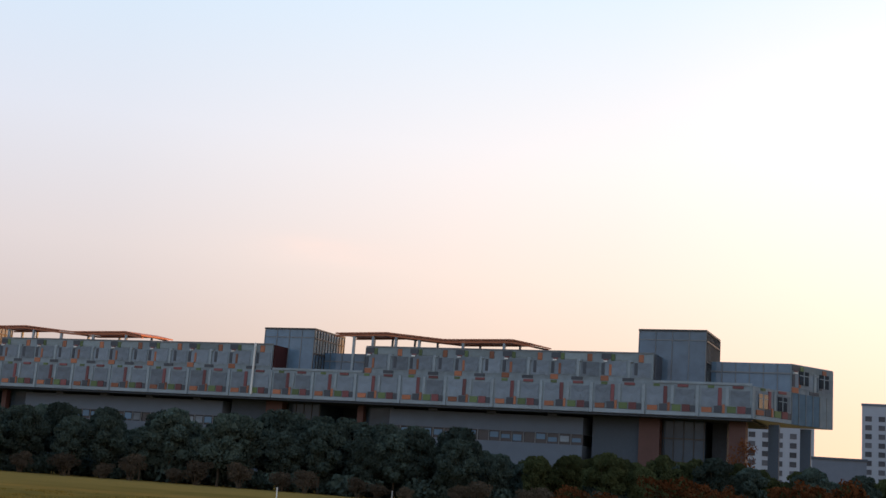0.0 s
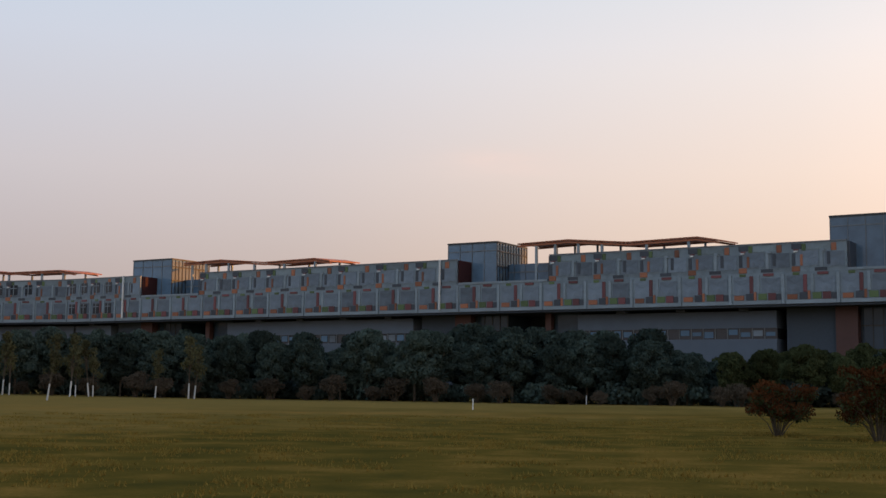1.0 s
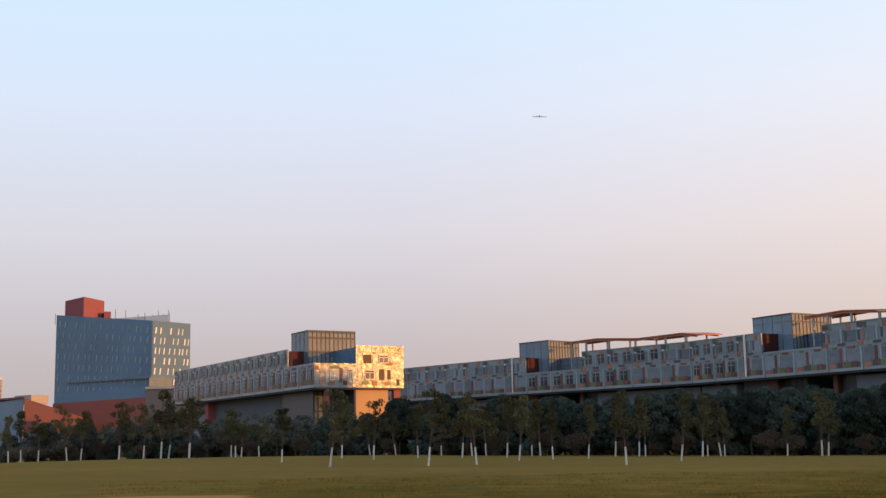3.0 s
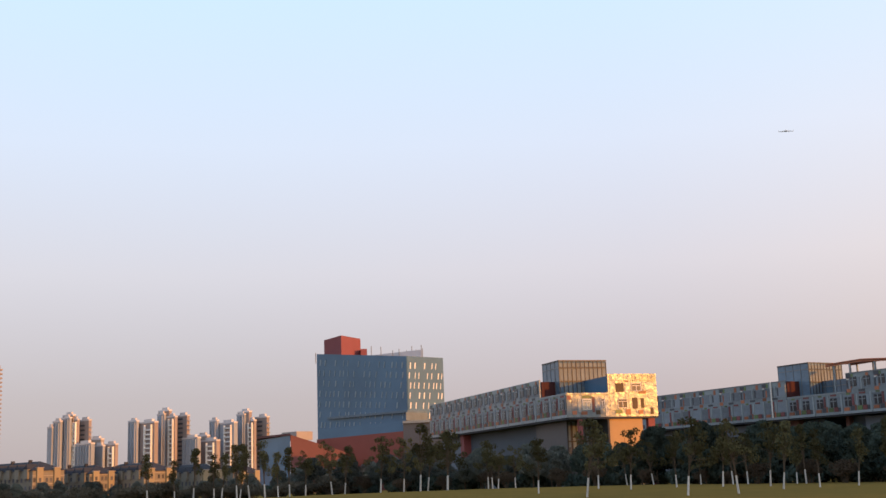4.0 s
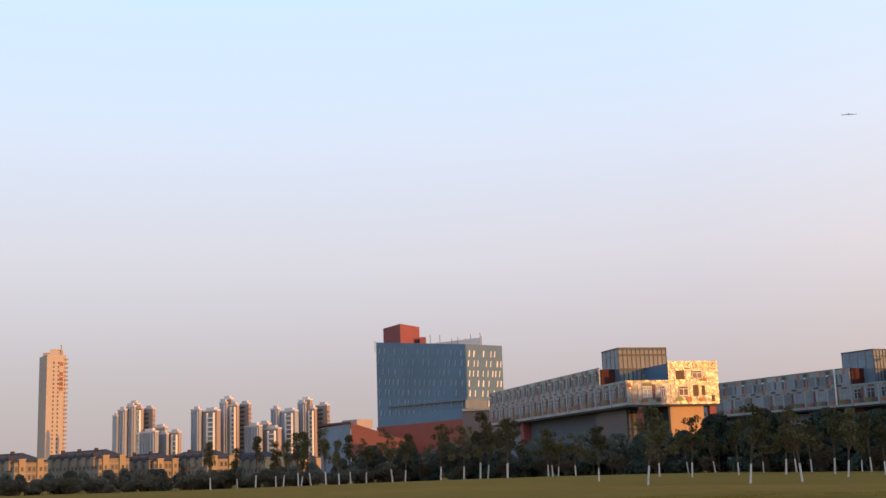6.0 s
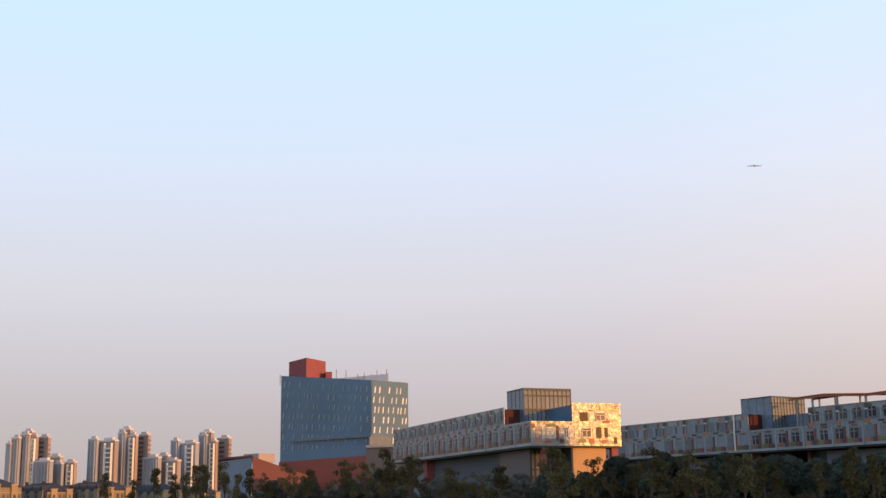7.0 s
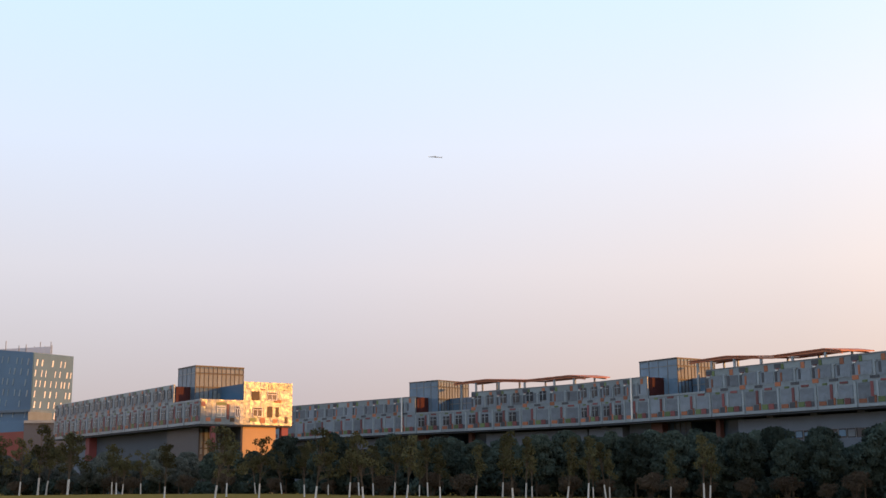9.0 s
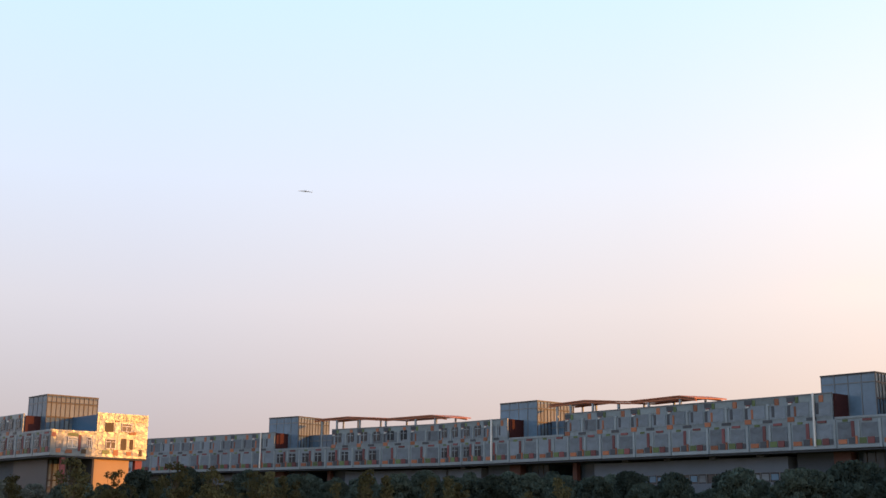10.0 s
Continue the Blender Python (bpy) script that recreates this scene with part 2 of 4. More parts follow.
def build_ground():
    radii = [0.0] + [2.0 * 1.055 ** i for i in range(146)]
    n = 240
    v, f = [(0, 0, land(0, 0))], []
    for r in radii[1:]:
        for k in range(n):
            x, y = polar(k * 360 / n, r)
            v.append((x, y, land(x, y)))
    for k in range(n):
        f.append((0, 1 + k, 1 + (k + 1) % n))
    for i in range(len(radii) - 2):
        a, b = 1 + i * n, 1 + (i + 1) * n
        for k in range(n):
            f.append((a + k, b + k, b + (k + 1) % n, a + (k + 1) % n))
    m = bpy.data.materials.new("dry_grass")
    m.use_nodes = True
    t = m.node_tree
    p = t.nodes["Principled BSDF"]
    p.inputs["Roughness"].default_value = 0.95
    p.inputs["Specular IOR Level"].default_value = 0.0
    g = t.nodes.new("ShaderNodeNewGeometry")
    big = nd(t, "ShaderNodeTexNoise", Scale=0.06, Detail=4.0)
    mid = nd(t, "ShaderNodeTexNoise", Scale=0.5, Detail=6.0)
    fine = nd(t, "ShaderNodeTexNoise", Scale=9.0, Detail=4.0)
    for k in (big, mid, fine):
        t.links.new(g.outputs["Position"], k.inputs["Vector"])
    c = ramp(t, [(0.38, (0.070, 0.060, 0.016)), (0.5, (0.146, 0.097, 0.021)), (0.62, (0.285, 0.157, 0.038))],
             math_node(t, "ADD", math_node(t, "MULTIPLY", big.outputs[0], 0.42), math_node(t, "MULTIPLY", mid.outputs[0], 0.58)))
    c = mix_col(t, ramp(t, [(0.3, (0, 0, 0)), (0.75, (0.7, 0.7, 0.7))], fine.outputs[0]), c, (0.105, 0.072, 0.012))
    # paler grass towards the planted edge and the left side
    sp0 = t.nodes.new("ShaderNodeSeparateXYZ")
    t.links.new(g.outputs["Position"], sp0.inputs[0])
    far_y = math_node(t, "ADD", math_node(t, "ADD", math_node(t, "DIVIDE", sp0.outputs[1], 105.0), math_node(t, "DIVIDE", sp0.outputs[0], -95.0)), math_node(t, "MULTIPLY", math_node(t, "SUBTRACT", big.outputs[0], 0.5), 0.9))
    c = mix_col(t, ramp(t, [(0.42, (0, 0, 0)), (0.95, (0.7, 0.7, 0.7))], far_y), c, (0.265, 0.172, 0.052))
    # bare sandy patch worn into the grass
    sp = t.nodes.new("ShaderNodeSeparateXYZ")
    t.links.new(g.outputs["Position"], sp.inputs[0])
    px, py = polar(50.6, 41)
    ex = math_node(t, "POWER", math_node(t, "DIVIDE", math_node(t, "SUBTRACT", sp.outputs[0], px), 4.2), 2.0)
    ey = math_node(t, "POWER", math_node(t, "DIVIDE", math_node(t, "SUBTRACT", sp.outputs[1], py), 4.2), 2.0)
    e = math_node(t, "ADD", math_node(t, "ADD", ex, ey), math_node(t, "MULTIPLY", math_node(t, "SUBTRACT", mid.outputs[0], 0.5), 1.6))
    c = mix_col(t, ramp(t, [(0.75, (1, 1, 1)), (1.0, (0, 0, 0))], e), c, (0.44, 0.235, 0.075))
    t.links.new(c, p.inputs["Base Color"])
    b = nd(t, "ShaderNodeBump", Strength=0.6, Distance=0.12)
    t.links.new(fine.outputs[0], b.inputs["Height"])
    t.links.new(b.outputs[0], p.inputs["Normal"])
    ob = obj("ground", mesh_of("ground", v, f, m))
    for poly in ob.data.polygons:
        poly.use_smooth = True
    tagged(ob, "wide mown field of dry yellow-green grass with a bare sandy patch", "ground", kind="structure")


build_ground()


def grass_tufts():
    rnd = np.random.default_rng(4)
    n = 150000
    a = np.radians(rnd.uniform(-22, 52, n))
    r = np.sqrt(rnd.uniform(14.0 ** 2, 62.0 ** 2, n))
    x, y = -np.sin(a) * r, np.cos(a) * r
    keep = np.array([noise.noise((p / 2.2, q / 2.2, 3)) + 0.6 * noise.noise((p / 0.7, q / 0.7, 8)) for p, q in zip(x, y)]) > 0.12
    gx, gy = polar(50.6, 41)
    keep &= np.hypot(x - gx, y - gy) > 6.2
    x, y = x[keep], y[keep]
    n = len(x)
    z = np.array([land(p, q) for p, q in zip(x, y)]) - 0.01
    h, t = rnd.uniform(0.03, 0.10, n), rnd.uniform(0, 6.28, n)
    w = 0.018
    lx, ly = rnd.normal(0, 0.03, n), rnd.normal(0, 0.03, n)
    v = np.empty((n, 3, 3))
    v[:, 0] = np.stack([x - w * np.cos(t), y - w * np.sin(t), z], -1)
    v[:, 1] = np.stack([x + w * np.cos(t), y + w * np.sin(t), z], -1)
    v[:, 2] = np.stack([x + lx, y + ly, z + h], -1)
    ob = obj("grass", mesh_of("grass", v.reshape(-1, 3).tolist(), np.arange(3 * n).reshape(-1, 3).tolist(), STRAW))
    tagged(ob, "short dry yellowish grass tufts over the field", "grass", kind="stuff")


STRAW = mat("straw_grass", (0.225, 0.15, 0.034), 0.9, spread=0.3, scale=0.4, bump=0.0, spec=0.0)
grass_tufts()

# ---------------------------------------------------------------- the two long office wings
DIST = 165.0
FACE = -23.8                              # the long front looks square on at this bearing
fx, fy = polar(FACE, DIST)
FRONT = pose(fx, fy, 0, 0, 0, FACE)       # x to the right along the front, y into the building
Z0, Z1, Z2 = 13.0, 17.3, 21.2             # underside, first sill, roof edge


def bay(parent, m, width, upper, windows=False):
    """One bay of patchwork cladding: x from 0 to width, outwards is -y, z from 0 at its foot."""
    h = (Z2 - Z1) if upper else (Z1 - Z0)
    k = width / 7.6
    b = box("cladding_bay", parent, BACK, 0, width, 0, 0.3, 0, h, m=m)
    inv = pose(-width / 2, -0.15, -h / 2)

    def pc(name, mt, x0, x1, z0, z1, out=0.06):
        box(name, b, mt, x0 * k, x1 * k, -out, -0.0, z0, z1, m=inv)

    if upper:
        pc("pale_strip", POST, 3.95, 4.35, 0.5, 3.0, 0.12)
        pc("window_panel", PANEL, 0.55, 3.7, 0.75, 2.75, 0.05)
        pc("window_panel", PANEL, 4.6, 7.3, 0.6, 2.6, 0.05)
        pc("orange_panel", ORANGE, 0.0, 1.15, 0.03, 0.72, 0.10)
        pc("dark_panel", DARK, 3.2, 4.9, 0.05, 0.5, 0.06)
        pc("dark_panel", DARK, 0.05, 0.5, 0.85, 2.5, 0.09)
        pc("orange_panel", ORANGE, 1.2, 1.55, 0.8, 2.3, 0.12)
        pc("dark_panel", DARK, 4.9, 5.35, 0.9, 2.6, 0.1)
        pc("lamp_box", WHITE, 0.3, 0.85, 2.66, 2.84, 0.2)
        pc("lamp_box", POST, 4.1, 4.7, 2.66, 2.84, 0.2)
        pc("red_panel", RED, 0.3, 1.0, 2.87, 3.05, 0.1)
        pc("dark_panel", DARK, 0.0, 1.4, 3.06, 3.8, 0.07)
        pc("green_panel", GREEN, 1.45, 2.0, 2.85, 3.75, 0.09)
        pc("orange_panel", ORANGE, 5.5, 6.2, 2.7, 3.72, 0.1)
        pc("clad_panel", PANEL2, 2.1, 5.4, 2.9, 3.75, 0.05)
    else:
        pc("pale_strip", POST, 0.0, 0.42, 0.0, 4.1, 0.16)
        pc("sill_strip", POST, 0.63, 7.55, 0.0, 0.5, 0.1)
        pc("pale_strip", POST, 4.1, 4.5, 1.5, 4.0, 0.12)
        pc("window_panel", PANEL, 0.75, 3.0, 1.3, 3.8, 0.05)
        pc("window_panel", PANEL, 4.75, 7.4, 1.55, 3.6, 0.05)
        pc("orange_panel", ORANGE, 0.8, 2.2, 0.6, 1.25, 0.12)
        pc("dark_panel", DARK, 2.5, 3.6, 0.55, 1.5, 0.09)
        pc("red_panel", RED, 3.05, 3.55, 1.55, 3.9, 0.12)
        pc("orange_panel", ORANGE, 3.65, 3.98, 0.55, 1.7, 0.12)
        pc("green_panel", GREEN, 4.3, 5.5, 0.6, 1.45, 0.1)
        pc("red_panel", RED, 5.7, 6.8, 0.55, 1.5, 0.12)
        pc("dark_panel", DARK, 6.85, 7.55, 0.55, 1.4, 0.07)
        pc("red_panel", RED, 5.0, 6.5, 3.85, 4.2, 0.12)
        pc("green_panel", GREEN, 1.6, 2.5, 3.85, 4.2, 0.09)
    if windows:
        z = 1.2 if upper else 1.5
        for x in (1.2, 4.9):
            box("window", b, WINDOW, x * k, (x + 1.7) * k, -0.16, -0.07, z, z + 1.9, m=inv)
            box("window_bar", b, POST, (x + 0.75) * k, (x + 0.9) * k, -0.2, -0.161, z, z + 1.9, m=inv)
            box("window_bar", b, POST, x * k, (x + 1.7) * k, -0.2, -0.161, z + 1.25, z + 1.35, m=inv)
    return b


def run_of_bays(parent, x_right, x_left, upper, windows=()):
    """Bays along the front from one end to the other, of about 7.6 m each."""
    n = max(1, round((x_right - x_left) / 7.6))
    w = (x_right - x_left) / n
    for i in range(n):
        bay(parent, pose(x_left + i * w, 0, Z1 if upper else Z0), w, upper, i in windows)


def stair_tower(parent, x0, x1, y0, y1, z0, z1):
    """A glazed lift tower: glazed front with mullions, slatted flank."""
    body = box("stair_tower", parent, GLASS, x0, x1, y0, y1, z0, z1, "blue glazed stair tower with bronze fins")
    c = pose(-(x0 + x1) / 2, -(y0 + y1) / 2, -(z0 + z1) / 2)
    box("coping", body, FIN, x0 - 0.12, x1 + 0.12, y0 - 0.12, y1 + 0.12, z1, z1 + 0.25, m=c)
    box("transom", body, STEEL, x0, x1, y0 - 0.06, y0, z1 - 1.3, z1 - 1.15, m=c)
    for i in range(5):
        x = x0 + (x1 - x0) * i / 4
        box("mullion", body, STEEL, x - 0.06, x + 0.06, y0 - 0.07, y0, z0, z1 - 0.05, m=c)
    mid = z0 + (z1 - z0) * 0.46
    n = 11
    for i in range(n):
        ya, yb = y0 + (y1 - y0) * (i + 0.1) / n, y0 + (y1 - y0) * (i + 0.9) / n
        box("pale_blind", body, BLIND, x1, x1 + 0.03, ya, yb, mid + 0.15, z1 - 1.45, m=c)
        if i % 3:
            box("pale_blind", body, BLIND, x1, x1 + 0.03, ya, yb, z0 + 0.3, mid - 0.6 - 0.5 * (i % 2), m=c)
        box("top_pane", body, BLIND, x1, x1 + 0.02, ya, yb, z1 - 1.05, z1 - 0.35, m=c)
    for i in range(n + 1):
        y = y0 + (y1 - y0) * i / n
        box("fin", body, FIN, x1, x1 + 0.14, y - 0.05, y + 0.05, z0, z1 - 0.05, m=c)
    for z in (z1 - 1.4, mid - 0.1):
        box("transom", body, FIN, x1, x1 + 0.17, y0, y1, z, z + 0.2, m=c)


def pergola(parent, x0, x1, posts, lift=0.0):
    """A folded slatted canopy on thin posts over the roof terrace."""
    L = x1 - x0
    fold = [(0.0, 23.4), (0.27, 23.62), (0.57, 22.75), (0.9, 22.95), (1.0, 22.35)]
    fold = [(p, z + lift) for p, z in fold]
    ya, yb = 0.6, 9.5

    def zz(a):
        for (p, z), (p2, z2) in zip(fold, fold[1:]):
            if a <= p2:
                return z + (z2 - z) * (a - p) / (p2 - p)
        return fold[-1][1]

    v, f = [], []
    n = 48
    for i in range(n):
        a = (i + 0.12) / n
        b = (i + 0.88) / n
        for dz in (0.05, 0.26):
            v += [(x0 + a * L, ya, zz(a) + dz - 0.25), (x0 + b * L, ya, zz(b) + dz - 0.25), (x0 + b * L, yb, zz(b) + dz + 0.2), (x0 + a * L, yb, zz(a) + dz + 0.2)]
        k = 8 * i
        f += [tuple(k + j for j in q) for q in CUBE_F]
    slats = obj("canopy_slats", mesh_of("canopy_slats", v, f, WOOD), parent, None, "folded red-brown slatted canopy")
    for y, dz in ((ya + 0.3, -0.42), (yb - 1.5, 0.0)):
        for (p, z), (p2, z2) in zip(fold, fold[1:]):
            a, b = x0 + p * L, x0 + p2 * L
            obj("canopy_beam", mesh_of("canopy_beam", [(a, y - 0.15, z + dz - 0.15), (b, y - 0.15, z2 + dz - 0.15), (b, y + 0.15, z2 + dz - 0.15), (a, y + 0.15, z + dz - 0.15),
                (a, y - 0.15, z + dz + 0.12), (b, y - 0.15, z2 + dz + 0.12), (b, y + 0.15, z2 + dz + 0.12), (a, y + 0.15, z + dz + 0.12)], CUBE_F, WOOD), parent)
    for a, foot in posts:
        x = x0 + a * L
        box("canopy_post", parent, POST, x - 0.18, x + 0.18, ya + 0.2, ya + 0.55, foot, zz(a) - 0.4)
        box("canopy_post", parent, POST, x - 0.15, x + 0.15, yb - 1.7, yb - 1.4, foot, zz(a) - 0.1)


def notch(parent, xl, xr, depth):
    """The open terrace between two upper runs: glazed back wall, return wall and white parapet cap."""
    box("return_wall", parent, MAROON, xl, xl + 0.35, 0.35, depth, Z1, Z2, "maroon clad return wall")
    box("return_wall", parent, DARK, xr - 0.3, xr, 0.35, depth, Z1, Z2)
    box("terrace_glazing", parent, GLASS, xl + 0.35, xr - 0.3, depth, depth + 0.3, Z1, Z2 - 0.2, "dark terrace glazing")
    box("glazing_transom", parent, STEEL, xl + 0.35, xr - 0.3, depth - 0.08, depth, Z1 + 2.3, Z1 + 2.5)
    for i in range(1, 8):
        x = xl + (xr - xl) * i / 8
        box("glazing_mullion", parent, STEEL, x - 0.06, x + 0.06, depth - 0.08, depth, Z1, Z2 - 0.2)
    box("parapet_cap", parent, POST, xl + 0.35, xr - 0.3, -0.12, 0.25, Z1, Z1 + 0.32, "pale parapet cap")


def podium(A, u, nxt, recess):
    """The ground storeys of one stretch, from the pier under a tower to the next lobby."""
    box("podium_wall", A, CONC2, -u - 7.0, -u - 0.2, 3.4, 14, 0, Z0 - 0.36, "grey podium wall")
    box("clad_column", A, PIER, -u - 0.2, -u + 2.7, 2.6, 4.2, 0, Z0 - 0.36, "orange-red clad pier")
    box("lobby_glazing", A, LOBBY, -u + 2.7, -u + 8.6, 4.4, 13, 0, Z0 - 0.36, "dark lobby glazing")
    for j in range(5):
        box("glazing_mullion", A, FIN, -u + 2.8 + 1.4 * j, -u + 2.92 + 1.4 * j, 4.3, 4.4, 0, Z0 - 0.36)
    for z in (3.5, 6.8, 10):
        box("glazing_transom", A, FIN, -u + 2.7, -u + 8.6, 4.28, 4.38, z, z + 0.2)
    if recess:
        # back of the gap, coloured near black for the shade inside it
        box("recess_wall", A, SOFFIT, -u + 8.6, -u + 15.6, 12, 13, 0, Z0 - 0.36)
        box("clad_column", A, PIER, -u + 15.6, -u + 16.6, 3.2, 4.2, 0, Z0 - 0.36)
        box("lobby_glazing", A, LOBBY, -u + 16.7, -u + 21.2, 4.4, 13, 0, Z0 - 0.36)
    a, b = -nxt, -u - 8.2
    box("podium_wall", A, CONC, a, b, 2.6, 14, 9.9, 12.3, "pale concrete podium wall")
    box("podium_wall", A, CONC, a, b, 2.6, 14, 0, 8.4, "pale concrete podium wall")
    box("ribbon_window", A, WINDOW, a, b, 2.9, 13, 8.4, 9.9, "blue ribbon window")
    nn = int((b - a) / 1.7)
    rp = random.Random(int(u))
    for j in range(nn):
        x = a + (b - a) * j / nn
        box("window_bar", A, STEEL, x, x + 0.12, 2.76, 2.84, 8.4, 9.9)
        k = rp.random()
        if k < 0.75:
            box("ribbon_pane", A, GLASS2 if k < 0.5 else PANEL, x + 0.2, x + 1.5, 2.84, 2.89, 8.5 + 0.5 * rp.random(), 9.3 + 0.5 * rp.random())
    for j in range(int((b - a) / 9.2)):
        x = b - 5 - 9.2 * j
        box("bracket", A, DARK, x, x + 1.4, 1.6, 3.2, 12.3, Z0 - 0.36)


BEND = 188.0


def front_wing():
    A = thing("office_building", FRONT, "long grey office wing clad in patchwork panels raised over a podium", "building")
    towers = [40.8, 100.5, 170.0]
    notches = [(98.9, 82.6), (168.1, 153.2)]
    far = BEND
    runs = [(38.7, 82.6), (98.9, 153.2), (168.1, far)]
    # cores behind the cladding
    prism("lower_storey", A, BACK, [(-far, 0.3), (-25.4, 0.3), (-16.6, 16), (-far, 16)], Z0, Z1 - 0.01)
    for a, b in runs:
        box("upper_storey", A, BACK, -b, -a, 0.3, 16, Z1, Z2 - 0.02)
        box("roof_coping", A, STEEL, -b, -a, -0.1, 0.3, Z2, Z2 + 0.18)
    for a, b in notches:
        box("terrace_rear", A, BACK, -a, -b, 8.2, 16, Z1, Z2 - 0.2)
    box("soffit", A, SOFFIT, -far, -25.4, 0.1, 16, Z0 - 0.35, Z0 - 0.02, "underside of the raised storeys, shade painted dark")
    run_of_bays(A, -25.4, -98.9, False)
    run_of_bays(A, -98.9, -168.1, False)
    run_of_bays(A, -168.1, -far, False, (0, 1))
    for i, (a, b) in enumerate(runs):
        run_of_bays(A, -a, -b, True, (0, 1) if i == 2 else ())
    for a, b in notches:
        notch(A, -a, -b, 7.8)
    for u, w, z1 in zip(towers, (9.2, 8.8, 9.8), (24.95, 24.2, 24.6)):
        s = 169 / 165
        stair_tower(A, -u * s, -(u - w) * s, 4, 14.2, Z1, z1)
    for u in (101.9, 172.3):
        box("downpipe", A, WHITE, -u - 0.12, -u + 0.12, -0.45, -0.2, Z0 + 0.4, Z2 + 0.2, "white pole on the front")
    # roof canopies
    pergola(A, -88.5, -56.4, [(0.10, Z1), (0.20, Z2), (0.32, Z2), (0.44, Z2), (0.66, Z2), (0.86, Z2)])
    pergola(A, -158.0, -124.4, [(0.06, Z1), (0.16, Z2), (0.32, Z2), (0.5, Z2), (0.7, Z2), (0.9, Z2)])
    # the slanting right-hand end
    end = pose(-25.4, 0.05, Z0, 0, 0, math.degrees(math.atan2(16, 8.8)))
    L = math.hypot(16, 8.8)
    bay(A, end, L * 0.47, False, True)
    e2 = end @ pose(L * 0.47, 0, 0)
    box("end_glazing", A, GLASS, 0, L * 0.53 - 0.1, 0, 0.25, 0.0, Z1 - Z0, "dark glazed end wall", m=e2)
    for i in range(6):
        box("glazing_mullion", A, STEEL, L * 0.53 * i / 6, L * 0.53 * i / 6 + 0.12, -0.06, 0, 0.0, Z1 - Z0, m=e2)
    bay(A, e2 @ pose(0, 0, Z1 - Z0), L * 0.53, True, True)
    prism("upper_storey", A, BACK, [(-46, 8.1), (-21.3, 8.1), (-16.7, 15.9), (-46, 15.9)], Z1, Z2 + 0.1)
    box("terrace_glazing", A, GLASS, -38.3, -21.3, 7.7, 8.0, Z1, Z2 + 0.05, "dark terrace glazing")
    for i in range(1, 9):
        x = -38.3 + 17 * i / 9
        box("glazing_mullion", A, STEEL, x - 0.06, x + 0.06, 7.6, 7.7, Z1, Z2)
    box("glazing_transom", A, STEEL, -38.3, -21.3, 7.58, 7.68, Z1 + 2.5, Z1 + 2.7)
    box("parapet_cap", A, POST, -38.7, -25.4, -0.12, 0.25, Z1, Z1 + 0.32, "pale parapet cap")
    box("return_wall", A, DARK, -38.7, -38.4, 0.35, 7.7, Z1, Z2)
    for i, u in enumerate(towers):
        podium(A, u, towers[i + 1] - 21.4 if i < 2 else far, i > 0)
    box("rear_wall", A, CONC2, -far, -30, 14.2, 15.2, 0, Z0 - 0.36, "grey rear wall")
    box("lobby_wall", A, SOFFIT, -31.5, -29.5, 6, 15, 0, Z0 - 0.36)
    box("clad_column", A, PIER, -28.6, -26.4, 2, 4.0, 0, Z0 - 0.36, "orange-red clad pier")
    for x, y in ((-23.2, 5.0), (-19.8, 11.5)):
        prism("slanted_column", A, CONC2, [(x - 0.7, y), (x + 0.7, y), (x + 0.7, y + 1.0), (x - 0.7, y + 1.0)], 0, Z0 - 0.36)
    return A


front_wing()


def far_stretch():
    """The same front beyond its slight bend towards the field."""
    A = thing("office_building", FRONT @ pose(-BEND, 0, 0, 0, 0, 11), "far stretch of the long grey office wing with patchwork panels", "building")
    far = 104.0
    prism("lower_storey", A, BACK, [(-far, 0.3), (0, 0.3), (3.05, 16), (-far, 16)], Z0, Z1 - 0.01)
    prism("upper_storey", A, BACK, [(-29.4, 0.3), (0, 0.3), (3.05, 16), (-29.4, 16)], Z1, Z2 - 0.02)
    box("upper_storey", A, BACK, -far, -47, 0.3, 16, Z1, Z2 - 0.02)
    for a, b in ((0, 29.4), (47, far)):
        box("roof_coping", A, STEEL, -b, -a, -0.1, 0.3, Z2, Z2 + 0.18)
    box("terrace_rear", A, BACK, -47, -29.4, 8.2, 16, Z1, Z2 - 0.2)
    box("soffit", A, SOFFIT, -far, 0, 0.1, 16, Z0 - 0.35, Z0 - 0.02, "underside of the raised storeys, shade painted dark")
    run_of_bays(A, 0, -47, False, (0, 1, 2, 3))
    run_of_bays(A, -47, -far, False)
    run_of_bays(A, 0, -29.4, True, (0, 1, 2))
    run_of_bays(A, -47, -far, True)
    notch(A, -47, -29.4, 7.8)
    stair_tower(A, -52.8, -43.5, 4, 14.2, Z1, 24.9)
    box("downpipe", A, WHITE, -51.2, -50.96, -0.45, -0.2, Z0 + 0.4, Z2 + 0.2, "white pole on the front")
    pergola(A, -35.5, 1.2, [(0.06, Z1), (0.18, Z2), (0.36, Z2), (0.56, Z2), (0.78, Z2), (0.92, Z2)], 0.4)
    podium(A, 49, far, True)
    a = -27.6
    box("podium_wall", A, CONC, a, 0, 2.6, 14, 0, 12.3, "pale concrete podium wall")


far_stretch()


